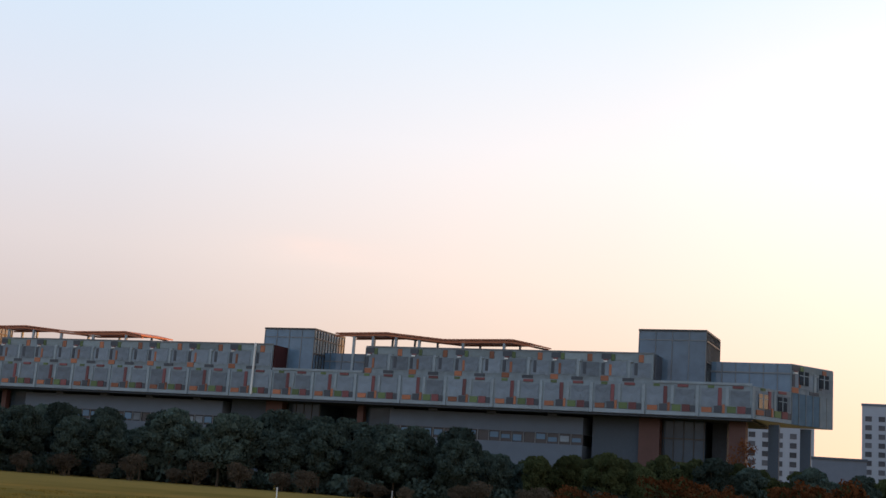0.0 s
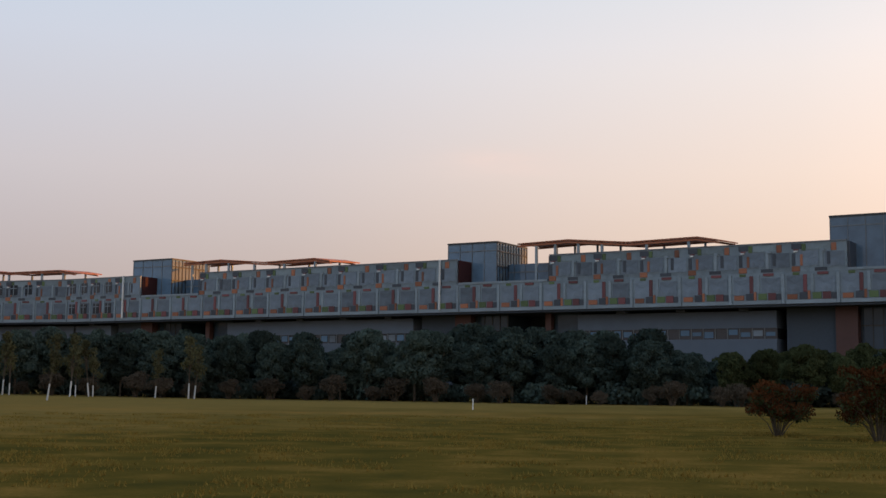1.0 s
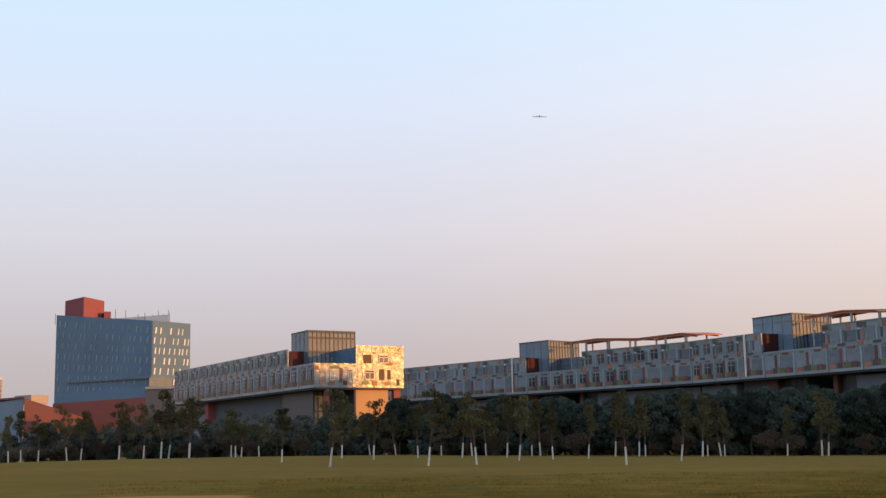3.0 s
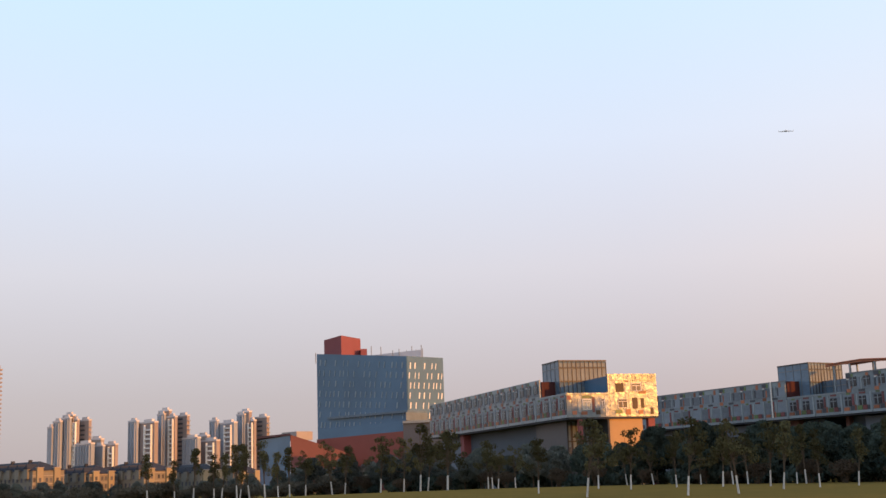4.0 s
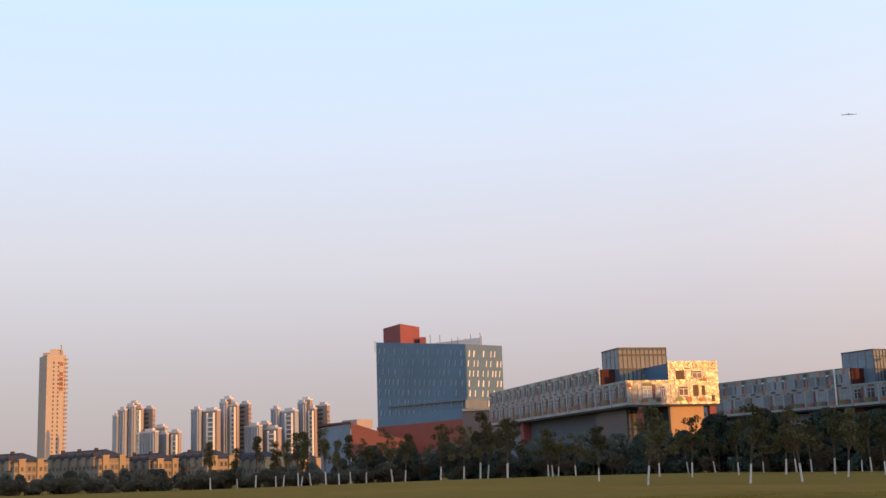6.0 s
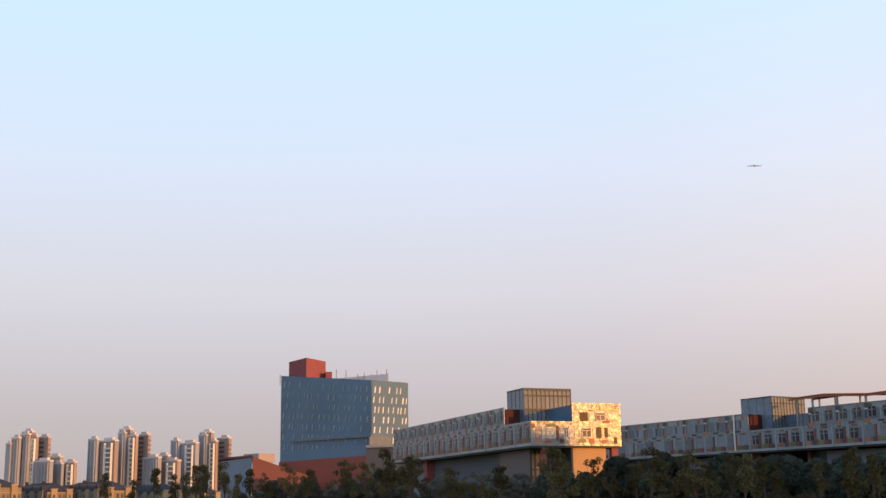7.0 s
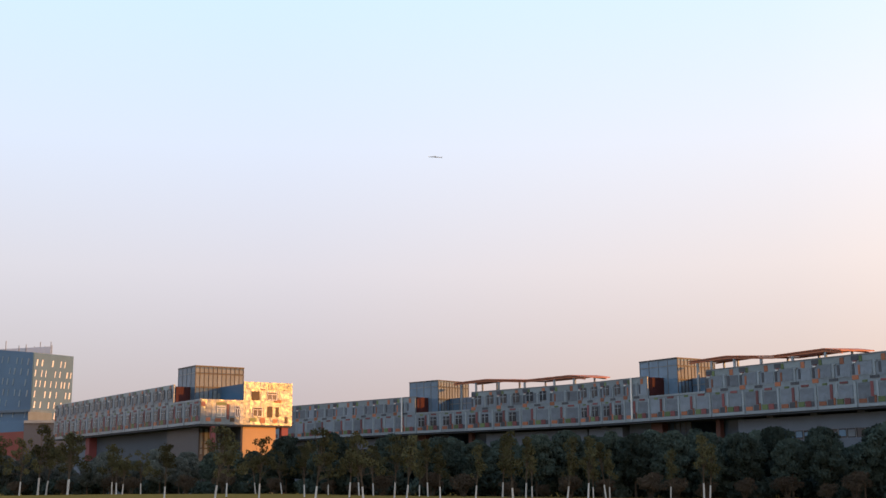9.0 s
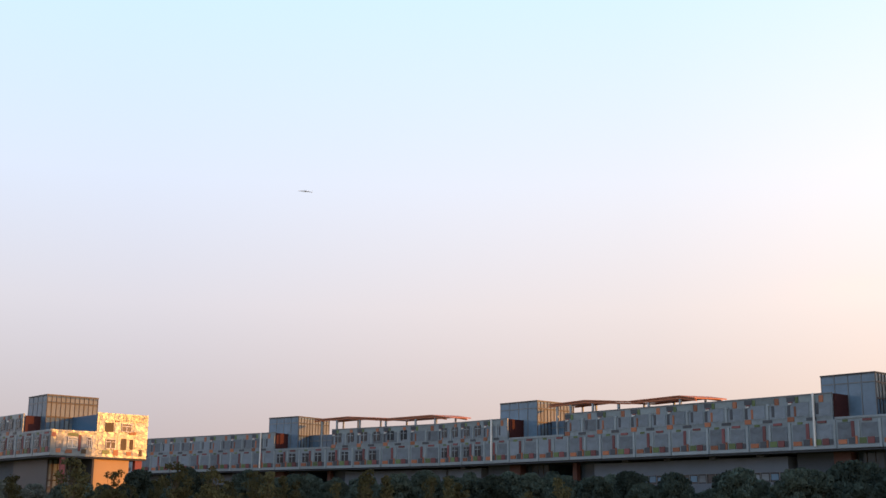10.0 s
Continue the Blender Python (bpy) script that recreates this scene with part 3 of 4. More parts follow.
def rear_wing():
    B = thing("office_building", FRONT @ pose(-214, -70.5, 0), "office wing with patchwork cladding, its end wall glowing in low sun", "building")
    far = -86.0
    W = 19.2
    box("lower_storey", B, BACK, far, -0.3, 0.3, W, Z0, Z1 - 0.01)
    box("upper_storey", B, BACK, far, -13, 0.3, W, Z1, Z2 - 0.6)
    box("upper_storey", B, BACK, -13, -0.3, 9.1, W, Z1, Z2 - 0.4)
    box("soffit", B, SOFFIT, far, -0.1, 0.1, W, Z0 - 0.35, Z0 - 0.02, "underside of the raised storeys, shade painted dark")
    run_of_bays(B, 0, far, False, tuple(range(11)))
    run_of_bays(B, -13, far, True, tuple(range(11)))
    box("return_wall", B, MAROON, -13, -12.7, 0.35, 8.8, Z1, Z2 - 0.4, "maroon clad return wall")
    box("terrace_glazing", B, GLASS2, -12.7, -0.35, 8.75, 9.0, Z1, Z2 - 0.4, "blue terrace glazing")
    box("parapet_cap", B, POST, -12.7, 0, -0.12, 0.25, Z1, Z1 + 0.32, "pale parapet cap")
    stair_tower(B, -19.0, -10.6, 3.4, 13.7, Z1, 24.7)
    side = pose(0, 0, Z0, 0, 0, 90)
    ends = [("cladding_bay", side, 8.8, Z1 - Z0), ("cladding_bay", side @ pose(8.8, 0, 0), W - 8.8, Z1 - Z0), ("cladding_bay", side @ pose(8.8, 0, Z1 - Z0), W - 8.8, Z2 - Z1)]
    low_end, right_low, right_up = [box(n, B, BACK, 0, w, 0, 0.3, 0, h, m=m) for n, m, w, h in ends]

    def clad(wall, w, h, name, mt, x0, x1, z0, z1, out=0.06):
        return box(name, wall, mt, x0, x1, -out, 0, z0, z1, m=pose(-w / 2, -0.15, -h / 2))

    def framed(wall, w, h, x0, x1, z0, z1, leaf):
        clad(wall, w, h, "window", leaf, x0, x1, z0, z1, 0.08)
        for xa, xb, za, zb in ((x0, x0 + 0.1, z0, z1), (x1 - 0.1, x1, z0, z1), (x0, x1, z1 - 0.1, z1), (x0, x1, z0, z0 + 0.1), ((x0 + x1) / 2 - 0.06, (x0 + x1) / 2 + 0.06, z0, z1 - 0.5), (x0, x1, z1 - 0.56, z1 - 0.46)):
            clad(wall, w, h, "window_bar", WHITE, xa, xb, za, zb, 0.14)

    h = Z1 - Z0
    for name, mt, x0, x1, z0, z1 in (("red_panel", RED, 0.1, 0.9, 3.3, 4.1), ("grey_panel", PANEL, 1.0, 2.1, 1.4, 3.6), ("orange_panel", ORANGE, 1.1, 2.0, 0.5, 1.2),
                                     ("green_panel", GREEN, 3.2, 5.2, 3.6, 4.1), ("pale_strip", POST, 2.3, 3.0, 0.9, 3.9), ("orange_panel", ORANGE, 2.9, 4.2, 0.45, 1.1),
                                     ("red_panel", RED, 5.3, 5.8, 0.9, 3.8), ("bronze_panel", BRONZE, 6.0, 6.9, 0.5, 1.3), ("grey_panel", PANEL, 5.9, 6.9, 1.6, 3.7), ("pale_strip", POST, 8.0, 8.7, 0.2, 4.0)):
        clad(low_end, 8.8, h, name, mt, x0, x1, z0, z1, 0.07)
    framed(low_end, 8.8, h, 3.2, 5.1, 1.4, 3.4, PANEL2)
    framed(low_end, 8.8, h, 7.0, 7.9, 1.5, 3.5, DULLWIN)
    w = W - 8.8
    for name, mt, x0, x1, z0, z1 in (("bronze_panel", BRONZE, 5.0, 6.1, 1.5, 3.6), ("bronze_panel", BRONZE, 6.8, 7.5, 1.6, 3.5), ("green_panel", GREEN, 1.3, 2.8, 0.6, 1.3),
                                     ("orange_panel", ORANGE, 3.5, 4.5, 0.4, 1.4), ("pale_strip", POST, 0.3, 1.1, 1.3, 4.1), ("orange_panel", ORANGE, 6.2, 7.2, 0.5, 1.2),
                                     ("pale_strip", POST, 4.3, 4.8, 1.5, 4.2), ("clad_panel", PANEL2, 7.8, 10.2, 2.0, 4.2), ("bronze_panel", BRONZE, 8.8, 9.4, 0.4, 1.6)):
        clad(right_low, w, h, name, mt, x0, x1, z0, z1, 0.07)
    framed(right_low, w, h, 1.9, 3.9, 1.6, 3.4, DULLWIN)
    h = Z2 - Z1
    for name, mt, x0, x1, z0, z1 in (("bronze_panel", BRONZE, 1.6, 3.3, 0.4, 2.1), ("orange_panel", ORANGE, 6.5, 8.0, 0.05, 0.6), ("pale_strip", POST, 0.3, 1.2, 0.3, 2.4),
                                     ("clad_panel", PANEL2, 0.4, 4.6, 2.6, 3.7), ("pale_strip", POST, 3.6, 4.5, 0.3, 2.3), ("clad_panel", PANEL2, 5.2, 10.1, 2.5, 3.7),
                                     ("red_panel", RED, 3.5, 4.4, 2.35, 2.55), ("clad_panel", PANEL, 7.6, 10.0, 0.7, 2.3)):
        clad(right_up, w, h, name, mt, x0, x1, z0, z1, 0.07)
    framed(right_up, w, h, 4.9, 7.0, 0.5, 2.1, DULLWIN)
    box("parapet_cap", B, POST, -0.3, 0.12, 0, 8.8, Z1, Z1 + 0.3, "pale parapet cap")
    box("end_wall", B, OCHRE, -1.5, -0.6, 9.0, 16.0, 0, Z0 - 0.36, "plain rendered end wall")
    box("end_post", B, BRICK, -1.4, -0.4, 17.2, 18.6, 0, Z0 - 0.36, "red-brown corner pier")
    box("clad_column", B, BRICK, -1.0, -0.2, 2.4, 3.2, 0, Z0 - 0.36, "red-brown corner pier")
    # recess under the overhang, its shade painted on as a dark wall
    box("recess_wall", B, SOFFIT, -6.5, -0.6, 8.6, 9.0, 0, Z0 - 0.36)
    box("lobby_glazing", B, DARK, -22, -6.5, 2.6, 8.6, 0, Z0 - 0.36, "tall lobby glazing")
    for i in range(7):
        box("glazing_mullion", B, FIN, -6.5, -6.35, 2.7 + 0.9 * i, 2.85 + 0.9 * i, 0, Z0 - 0.36)
    for i in range(6):
        box("pale_blind", B, BLIND, -6.5, -6.45, 2.9 + 0.95 * i, 3.35 + 0.95 * i + 0.2 * (i % 2), 7.6 - 1.2 * (i % 3), Z0 - 0.6)
        box("pale_blind", B, BLIND, -6.5, -6.45, 2.9 + 0.95 * i, 3.5 + 0.95 * i, 3.2, 5.6 - 0.7 * (i % 2))
    box("glazing_transom", B, FIN, -6.5, -6.3, 2.6, 8.6, 8.6, 8.8)
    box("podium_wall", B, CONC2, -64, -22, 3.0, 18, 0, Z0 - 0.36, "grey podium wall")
    box("clad_column", B, BRICK, -66.5, -64, 1.2, 3.5, 0, Z0 - 0.36, "red-brown pier")
    box("podium_wall", B, CONC, far, -66.5, 3.0, 18, 0, Z0 - 0.36, "grey podium wall")


rear_wing()


# ---------------------------------------------------------------- blue glass office block
def glass_block():
    c2, c1, c3 = polar(49.77, 413), polar(53.95, 446), polar(48.05, 430)
    c4 = (c1[0] + c3[0] - c2[0], c1[1] + c3[1] - c2[1])
    K = thing("glass_office_block", pose(0, 0, 0), "blue glass office block with a red rooftop plant room", "building")
    zt = [49.2, 44.2, 44.9, 49.5]
    plan = [c1, c2, c3, c4]
    prism("glass_body", K, GLASS2, plan, 0, zt)

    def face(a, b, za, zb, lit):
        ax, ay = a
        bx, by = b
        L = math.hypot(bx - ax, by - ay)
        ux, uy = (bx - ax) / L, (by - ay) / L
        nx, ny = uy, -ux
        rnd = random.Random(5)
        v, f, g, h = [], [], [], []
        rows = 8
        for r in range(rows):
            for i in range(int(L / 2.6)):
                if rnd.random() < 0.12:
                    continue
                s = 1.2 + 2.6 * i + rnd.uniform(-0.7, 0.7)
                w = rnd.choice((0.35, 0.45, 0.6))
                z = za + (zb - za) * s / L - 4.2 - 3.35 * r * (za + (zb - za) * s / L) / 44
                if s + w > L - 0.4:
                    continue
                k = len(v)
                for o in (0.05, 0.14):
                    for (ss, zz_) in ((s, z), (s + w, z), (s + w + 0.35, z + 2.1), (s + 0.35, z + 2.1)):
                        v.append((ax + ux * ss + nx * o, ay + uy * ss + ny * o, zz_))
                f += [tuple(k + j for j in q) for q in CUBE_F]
        # White vents on the sunlit face, blue on the shaded one: light by paint.
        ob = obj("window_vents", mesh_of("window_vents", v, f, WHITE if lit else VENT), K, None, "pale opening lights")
        ob["kind"] = "stuff"

    e2, e3 = (c2[0] + 0.03, c2[1] + 0.3), (c3[0] + 0.06, c3[1] - 0.1)
    # Thin sheet added over the glass to give the sunlit side its own tone.
    prism("fritted_front", K, FRIT, [e2, (e2[0] + 0.04, e2[1]), (e3[0] + 0.04, e3[1]), e3], 20, [zt[1] - 0.05, zt[1] - 0.05, zt[2] - 0.05, zt[2] - 0.05], "thin sheet added as the sunlit glass face")
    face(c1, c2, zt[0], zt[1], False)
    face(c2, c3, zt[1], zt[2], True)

    def on(az, r):
        return polar(az, r)

    # ledge and glazed base
    prism("glazed_base", K, GLASS2, [on(53.93, 444.8), on(49.85, 411.2), on(49.3, 424), on(50.5, 440)], 0, [22, 22.5, 22.5, 22])
    prism("ledge", K, GLASS, [on(53.5, 441.0), on(49.78, 411.6), on(48.9, 419.5), on(49.5, 425)], 25.2, 26.0)
    prism("corner_terrace", K, BLIND, [on(49.85, 410.8), on(48.85, 418.5), on(48.85, 424), on(49.85, 420)], 22.5, 25.2)
    red = thing("rooftop_plant_room", pose(0, 0, 0), "red rendered plant room on a glass office block", "building")
    prism("red_walls", red, BRICK, [on(53.6, 452), on(52.8, 444), on(51.9, 450), on(52.7, 460)], 45.0, [54.9, 55.6, 54.9, 55])
    prism("red_step", red, BRICK, [on(51.9, 446), on(51.6, 446), on(51.6, 455), on(51.9, 455)], 44.0, 50.7)
    prism("pale_screen", K, PALE, [on(51.4, 436), on(49.05, 422), on(49.05, 430), on(51.4, 442)], 43.0, [47.2, 47.2, 47.2, 47.2])
    for az in (54.0, 51.4, 50.95, 50.4, 50.1, 49.75, 49.5, 49.3, 49.05, 49.0):
        x, y = on(az, 428)
        box("aerial", K, STEEL, x - 0.09, x + 0.09, y - 0.09, y + 0.09, 44.0, 48.6 + 0.9 * math.sin(az * 40))
    base = thing("red_podium_building", pose(0, 0, 0), "low angular building with red rendered walls and slanted glazing", "building")
    prism("red_wall", base, RED_SHADED, [on(54.0, 395), on(50.0, 378), on(50.0, 395), on(54.0, 410)], 0, [16.5, 17.6, 17.6, 16.5])
    prism("grey_wall", base, CONC2, [on(50.0, 404), on(46.8, 398), on(46.8, 410), on(50, 410)], 0, 21.2)
    prism("roof_edge", base, POST, [on(50.02, 403.4), on(46.8, 397.4), on(46.8, 410.5), on(50.02, 410.5)], 21.2, 22.0)
    low_b = thing("red_annex", pose(0, 0, 0), "angular annex with red end wall and slanted blue glazing", "building")
    prism("red_wall", low_b, RED_SHADED, [on(55.2, 370), on(52.6, 372), on(52.6, 390), on(55.2, 390)], 0, [17.2, 11.5, 11.5, 17.2])
    prism("glazing", low_b, GLASS2, [on(56.6, 388), on(55.22, 370), on(55.22, 390), on(56.6, 400)], 0, [16.6, 17.0, 17.0, 16.6])
    prism("roof_edge", low_b, RED_SHADED, [on(56.7, 387), on(55.2, 369), on(55.2, 391), on(56.7, 401)], 17.0, 17.6)
    box("roof_box", low_b, CREAM, *(lambda p: (p[0] - 4, p[0] + 4, p[1] - 3, p[1] + 3))(on(54.9, 385)), 16, 18.6)


glass_block()


# ---------------------------------------------------------------- residential towers and villas
def residential(az, r, parts, label):
    """A housing tower: a cluster of upright blocks, each with a ladder of pale balconies."""
    x, y = polar(az, r)
    T = thing("apartment_tower", pose(x, y, 0, 0, 0, az), label, "building", "apartment towers")
    for (x0, x1, y0, y1, h, mt, kind) in parts:
        w_ = x1 - x0
        h -= 1.6
        turn = pose(x0, y0 + 8, 0, 0, 0, -55)        # fronts turn away from the sun, narrow flanks catch it
        a, d_ = 1.5 * w_, 0.17 * w_ + 0.8
        b = box("tower_block", T, mt, 0, a, 0, d_, 0, h, m=turn)
        c = pose(-a / 2, -d_ / 2, -h / 2)
        box("parapet", b, PALE, -0.2, a + 0.2, -0.2, d_ + 0.2, h, h + 1.0, m=c)
        box("roof_house", b, PALE, a * 0.3, a * 0.8, d_ * 0.2, d_ * 0.9, h + 1.0, h + 2.6, m=c)
        n = int(h / 3.0)
        if kind == "ladder":
            w = a * 0.2
            mid = a * 0.66
            for s in (-1, 1):
                box("balcony_post", b, WHITE, mid + s * w - 0.35, mid + s * w + 0.35, -1.3, 0, 3, h - 1, m=c)
            for i in range(1, n):
                box("balcony_slab", b, WHITE, mid - w, mid + w, -1.2, 0, 3.0 * i, 3.0 * i + 0.9, m=c)
                box("window", b, BROWNB, mid - w + 0.3, mid + w - 0.3, -0.12, -0.02, 3.0 * i + 0.95, 3.0 * i + 2.95, m=c)
        if kind == "ribs":
            n = max(2, int(a / 2.6))
            for i in range(n):
                xx = a * (i + 0.5) / n
                box("rib", b, GREYB, xx - 0.3, xx + 0.3, -0.7, 0, 2, h - 0.5, m=c)
        if kind == "slots":
            for i in range(1, n):
                box("balcony_slab", b, GREYB, a, a + 1.6, 0.2, d_ - 0.2, 3.0 * i, 3.0 * i + 0.5, m=c)
                box("window", b, DULLWIN, 0.2 * a, 0.62 * a, -0.1, 0, 3.0 * i + 1.0, 3.0 * i + 2.2, m=c)


R0 = 840.0


def span(az0, az1, ref):
    return ((ref - az0) * math.pi / 180 * R0, (ref - az1) * math.pi / 180 * R0)


def cluster(ref, blocks, label):
    parts = []
    for a0, a1, top, depth, mt, kind in blocks:
        x0, x1 = span(a0, a1, ref)
        parts.append((x0, x1, depth, depth + 12, EYE + R0 * math.tan(radians(top)), mt, kind))
    residential(ref, R0, parts, label)


cluster(64.9, [(65.95, 65.72, 3.1, 6, GREYB, ""), (65.72, 65.35, 3.35, 4, GREYB, "ribs"), (65.35, 64.95, 3.5, 2, GREYB, "ribs"), (65.3, 64.8, 3.62, 6, BROWNB, ""),
               (64.95, 64.62, 3.40, 0, BROWNB, "ladder"), (64.62, 64.1, 3.38, 4, BROWNB, "slots")], "grey and taupe apartment tower with white balcony ladders")
cluster(63.8, [(64.75, 63.95, 2.3, -6, GREYB, "ribs"), (64.2, 63.55, 2.5, -2, CREAM, ""), (63.95, 63.5, 2.2, -8, GREYB, ""), (63.5, 62.95, 2.24, -10, BROWNB, "ladder")],
        "lower grey apartment block with cream parapets")
cluster(61.2, [(62.5, 62.05, 3.3, 4, GREYB, "ribs"), (62.05, 61.2, 3.2, 0, BROWNB, "ladder"), (61.2, 60.85, 3.6, 4, GREYB, "ribs"), (61.15, 60.6, 3.75, 6, BROWNB, ""),
               (60.85, 60.35, 3.45, 0, BROWNB, "ladder"), (60.35, 59.8, 3.5, 4, BROWNB, "slots")], "grey and taupe apartment tower with white balcony ladders")
cluster(59.2, [(60.1, 59.3, 2.45, -4, GREYB, "ribs"), (59.5, 58.9, 2.55, -2, CREAM, ""), (59.3, 58.45, 2.3, -8, BROWNB, "ladder")], "lower taupe apartment block with cream parapets")
cluster(57.4, [(58.9, 58.5, 3.25, 4, GREYB, "ribs"), (58.5, 57.65, 3.1, 0, GREYB, "ladder"), (57.65, 57.25, 3.5, 4, GREYB, "ribs"), (57.6, 57.0, 3.62, 6, BROWNB, ""),
               (57.25, 56.8, 3.2, 0, BROWNB, "ladder"), (56.8, 56.2, 3.35, 4, BROWNB, "slots")], "grey and taupe apartment tower with white balcony ladders")


def tall_tower():
    r = 950.0
    h = EYE + r * math.tan(radians(5.72))
    c1, c2, c3 = polar(69.12, r + 9), polar(68.80, r - 6), polar(67.98, r)
    c4 = (c1[0] + c3[0] - c2[0], c1[1] + c3[1] - c2[1])
    T = thing("tall_apartment_tower", pose(0, 0, 0), "tall slim cream residential tower with red rooftop lettering bars", "building")
    prism("shaft", T, CREAM, [c1, c2, c3, c4], 0, [h - 1, h, h, h - 1])
    c7, c8 = polar(68.98, r + 2), polar(68.69, r)
    prism("crown_step", T, CREAM, [c7, c8, (c8[0] - 6, c8[1] + 6), (c7[0] - 6, c7[1] + 6)], h - 2, h + 1.8)
    c5, c6 = polar(68.69, r), polar(68.32, r + 1)
    prism("crown", T, CREAM, [c5, c6, (c6[0] - 6, c6[1] + 6), (c5[0] - 6, c5[1] + 6)], h - 2, [h + 4.4, h + 4.4, h + 4.4, h + 4.4])
    mx, my = polar(68.2, r + 4)
    box("mast", T, STEEL, mx - 0.35, mx + 0.35, my - 0.35, my + 0.35, h, h + 8)
    ux, uy = c3[0] - c2[0], c3[1] - c2[1]
    L = math.hypot(ux, uy)
    yaw = math.degrees(math.atan2(uy, ux))
    f = pose(c2[0], c2[1], 0, 0, 0, yaw)
    n = int(h / 3.1)
    for s in (0.36, 0.6):
        for i in range(2, n - 1):
            box("window", T, DULLWIN, L * s - 0.5, L * s + 0.5, -0.12, -0.02, 3.1 * i, 3.1 * i + 1.5, m=f)
    for i in range(2, n):
        box("balcony", T, BROWNB, L - 1.2, L + 1.4, -0.9, 1.4, 3.1 * i, 3.1 * i + 1.2, m=f)
    for i in range(6):
        if i != 1:
            box("sign_bar", T, RED, L * 0.66, L * 0.84, -0.25, -0.03, h - 8 - 3.7 * i, h - 5.4 - 3.7 * i, m=f)


tall_tower()


def edge_tower():
    r = 950.0
    T = thing("tall_apartment_tower", pose(*polar(71.28, r), 0, 0, 0, 78), "tall slim cream residential tower beside its twin", "building")
    h = EYE + r * math.tan(radians(6.25))
    box("shaft", T, CREAM, -15, 0, 0, 14, 0, h)
    box("parapet", T, CREAM, -15.3, 0.3, -0.3, 14.3, h, h + 1.2)
    for i in range(2, int(h / 3.1)):
        box("window", T, DULLWIN, -9, -7.6, -0.12, -0.02, 3.1 * i, 3.1 * i + 1.5)
        box("balcony", T, BROWNB, -1.4, 0.5, -0.9, 1.4, 3.1 * i, 3.1 * i + 1.2)


edge_tower()


def row_house(az, r, width, eave, length, turn):
    """A terrace of houses seen end on: rendered gable end, long flank with dormers, dark hipped roof."""
    x, y = polar(az, r)
    V = thing("row_house", pose(x, y, 0, 0, 0, az + turn), "terrace of yellow rendered houses under a dark hipped roof", "house", "row houses")
    box("wall", V, YELLOW_SHADED, 0, width, 0, length, 0, eave)
    w, e = width, eave
    v = [(-0.5, -0.5, e), (w + 0.5, -0.5, e), (w + 0.5, length + 0.5, e), (-0.5, length + 0.5, e), (w / 2, w * 0.5, e + 3.6), (w / 2, length - w * 0.5, e + 3.6)]
    obj("hipped_roof", mesh_of("hipped_roof", v, [(0, 3, 2, 1), (0, 1, 4), (1, 2, 5, 4), (2, 3, 5), (3, 0, 4, 5)], TILE), V, None, "dark grey tiled hipped roof")
    for s in (0.18, 0.72):
        box("bay_front", V, YELLOW, w * s - 0.9, w * s + 1.6, -0.9, 0, 0, e + 0.9)
        box("bay_cap", V, CREAM, w * s - 1.1, w * s + 1.8, -1.1, 0.2, e + 0.9, e + 1.15)
    for k in range(int(e / 3.0)):
        z = 1.0 + 3.0 * k
        for s in (0.06, 0.2, 0.45, 0.58, 0.75, 0.93):
            yy = -0.9 if s in (0.2, 0.75) else 0
            box("window", V, DULLWIN, w * s - 0.45, w * s + 0.45, yy - 0.1, yy - 0.01, z, z + 1.5)
        box("string_course", V, CREAM, -0.1, w + 0.1, -0.12, -0.02, z + 2.2, z + 2.4)
        for j in range(int(length / 3.2)):
            box("window", V, DULLWIN, -0.1, -0.01, 1.2 + 3.2 * j, 2.5 + 3.2 * j, z, z + 1.5)
    for j in range(int(length / 7)):
        q = 4 + 7 * j
        if j % 2:
            box("chimney", V, TILE, w * 0.40, w * 0.5, q + 1.6, q + 2.4, e + 2.0, e + 4.3)
        box("gable_bay", V, YELLOW_SHADED, -0.8, 2.4, q - 1.5, q + 1.5, e - 3, e + 0.6)
        gv = [(-1.0, q - 1.8, e + 0.6), (3.4, q - 1.8, e + 0.6), (3.4, q + 1.8, e + 0.6), (-1.0, q + 1.8, e + 0.6), (-0.4, q, e + 2.6), (3.6, q, e + 2.6)]
        obj("dormer_roof", mesh_of("dormer_roof", gv, [(0, 3, 2, 1), (0, 1, 5, 4), (2, 3, 4, 5), (3, 0, 4), (1, 2, 5)], TILE), V)


for az, r, wd, top, ln in ((70.05, 480, 13.5, 1.12, 40), (66.5, 490, 13.0, 1.2, 46), (64.1, 500, 12.0, 0.98, 30), (61.75, 490, 14.0, 1.04, 40), (59.3, 505, 11.0, 0.9, 34), (57.6, 520, 12.0, 0.8, 30)):
    row_house(az, r, wd, EYE + r * math.tan(radians(top)) - 0.6, ln, 28)


# ---------------------------------------------------------------- housing beyond the wing's open end
def slab_block(az0, az1, top, r, mt, label):
    x, y = polar(az0, r)
    S = thing("apartment_slab", pose(x, y, 0, 0, 0, (az0 + az1) / 2), label, "building", "apartment slabs")
    w = abs(az0 - az1) * math.pi / 180 * r
    h = EYE + r * math.tan(radians(top))
    b = box("slab_body", S, mt, 0, w, 0, 12, 0, h)
    c = pose(-w / 2, -6, -h / 2)
    box("parapet", b, CONC, -0.2, w + 0.2, -0.2, 12.2, h, h + 0.8, m=c)
    n, q = int(h / 3.1), int(w / 4.2)
    for i in range(1, n):
        for j in range(q):
            xx = w * (j + 0.5) / q
            box("window", b, DULLWIN, xx - 1.1, xx + 1.1, -0.1, -0.01, 3.1 * i, 3.1 * i + 1.8, m=c)


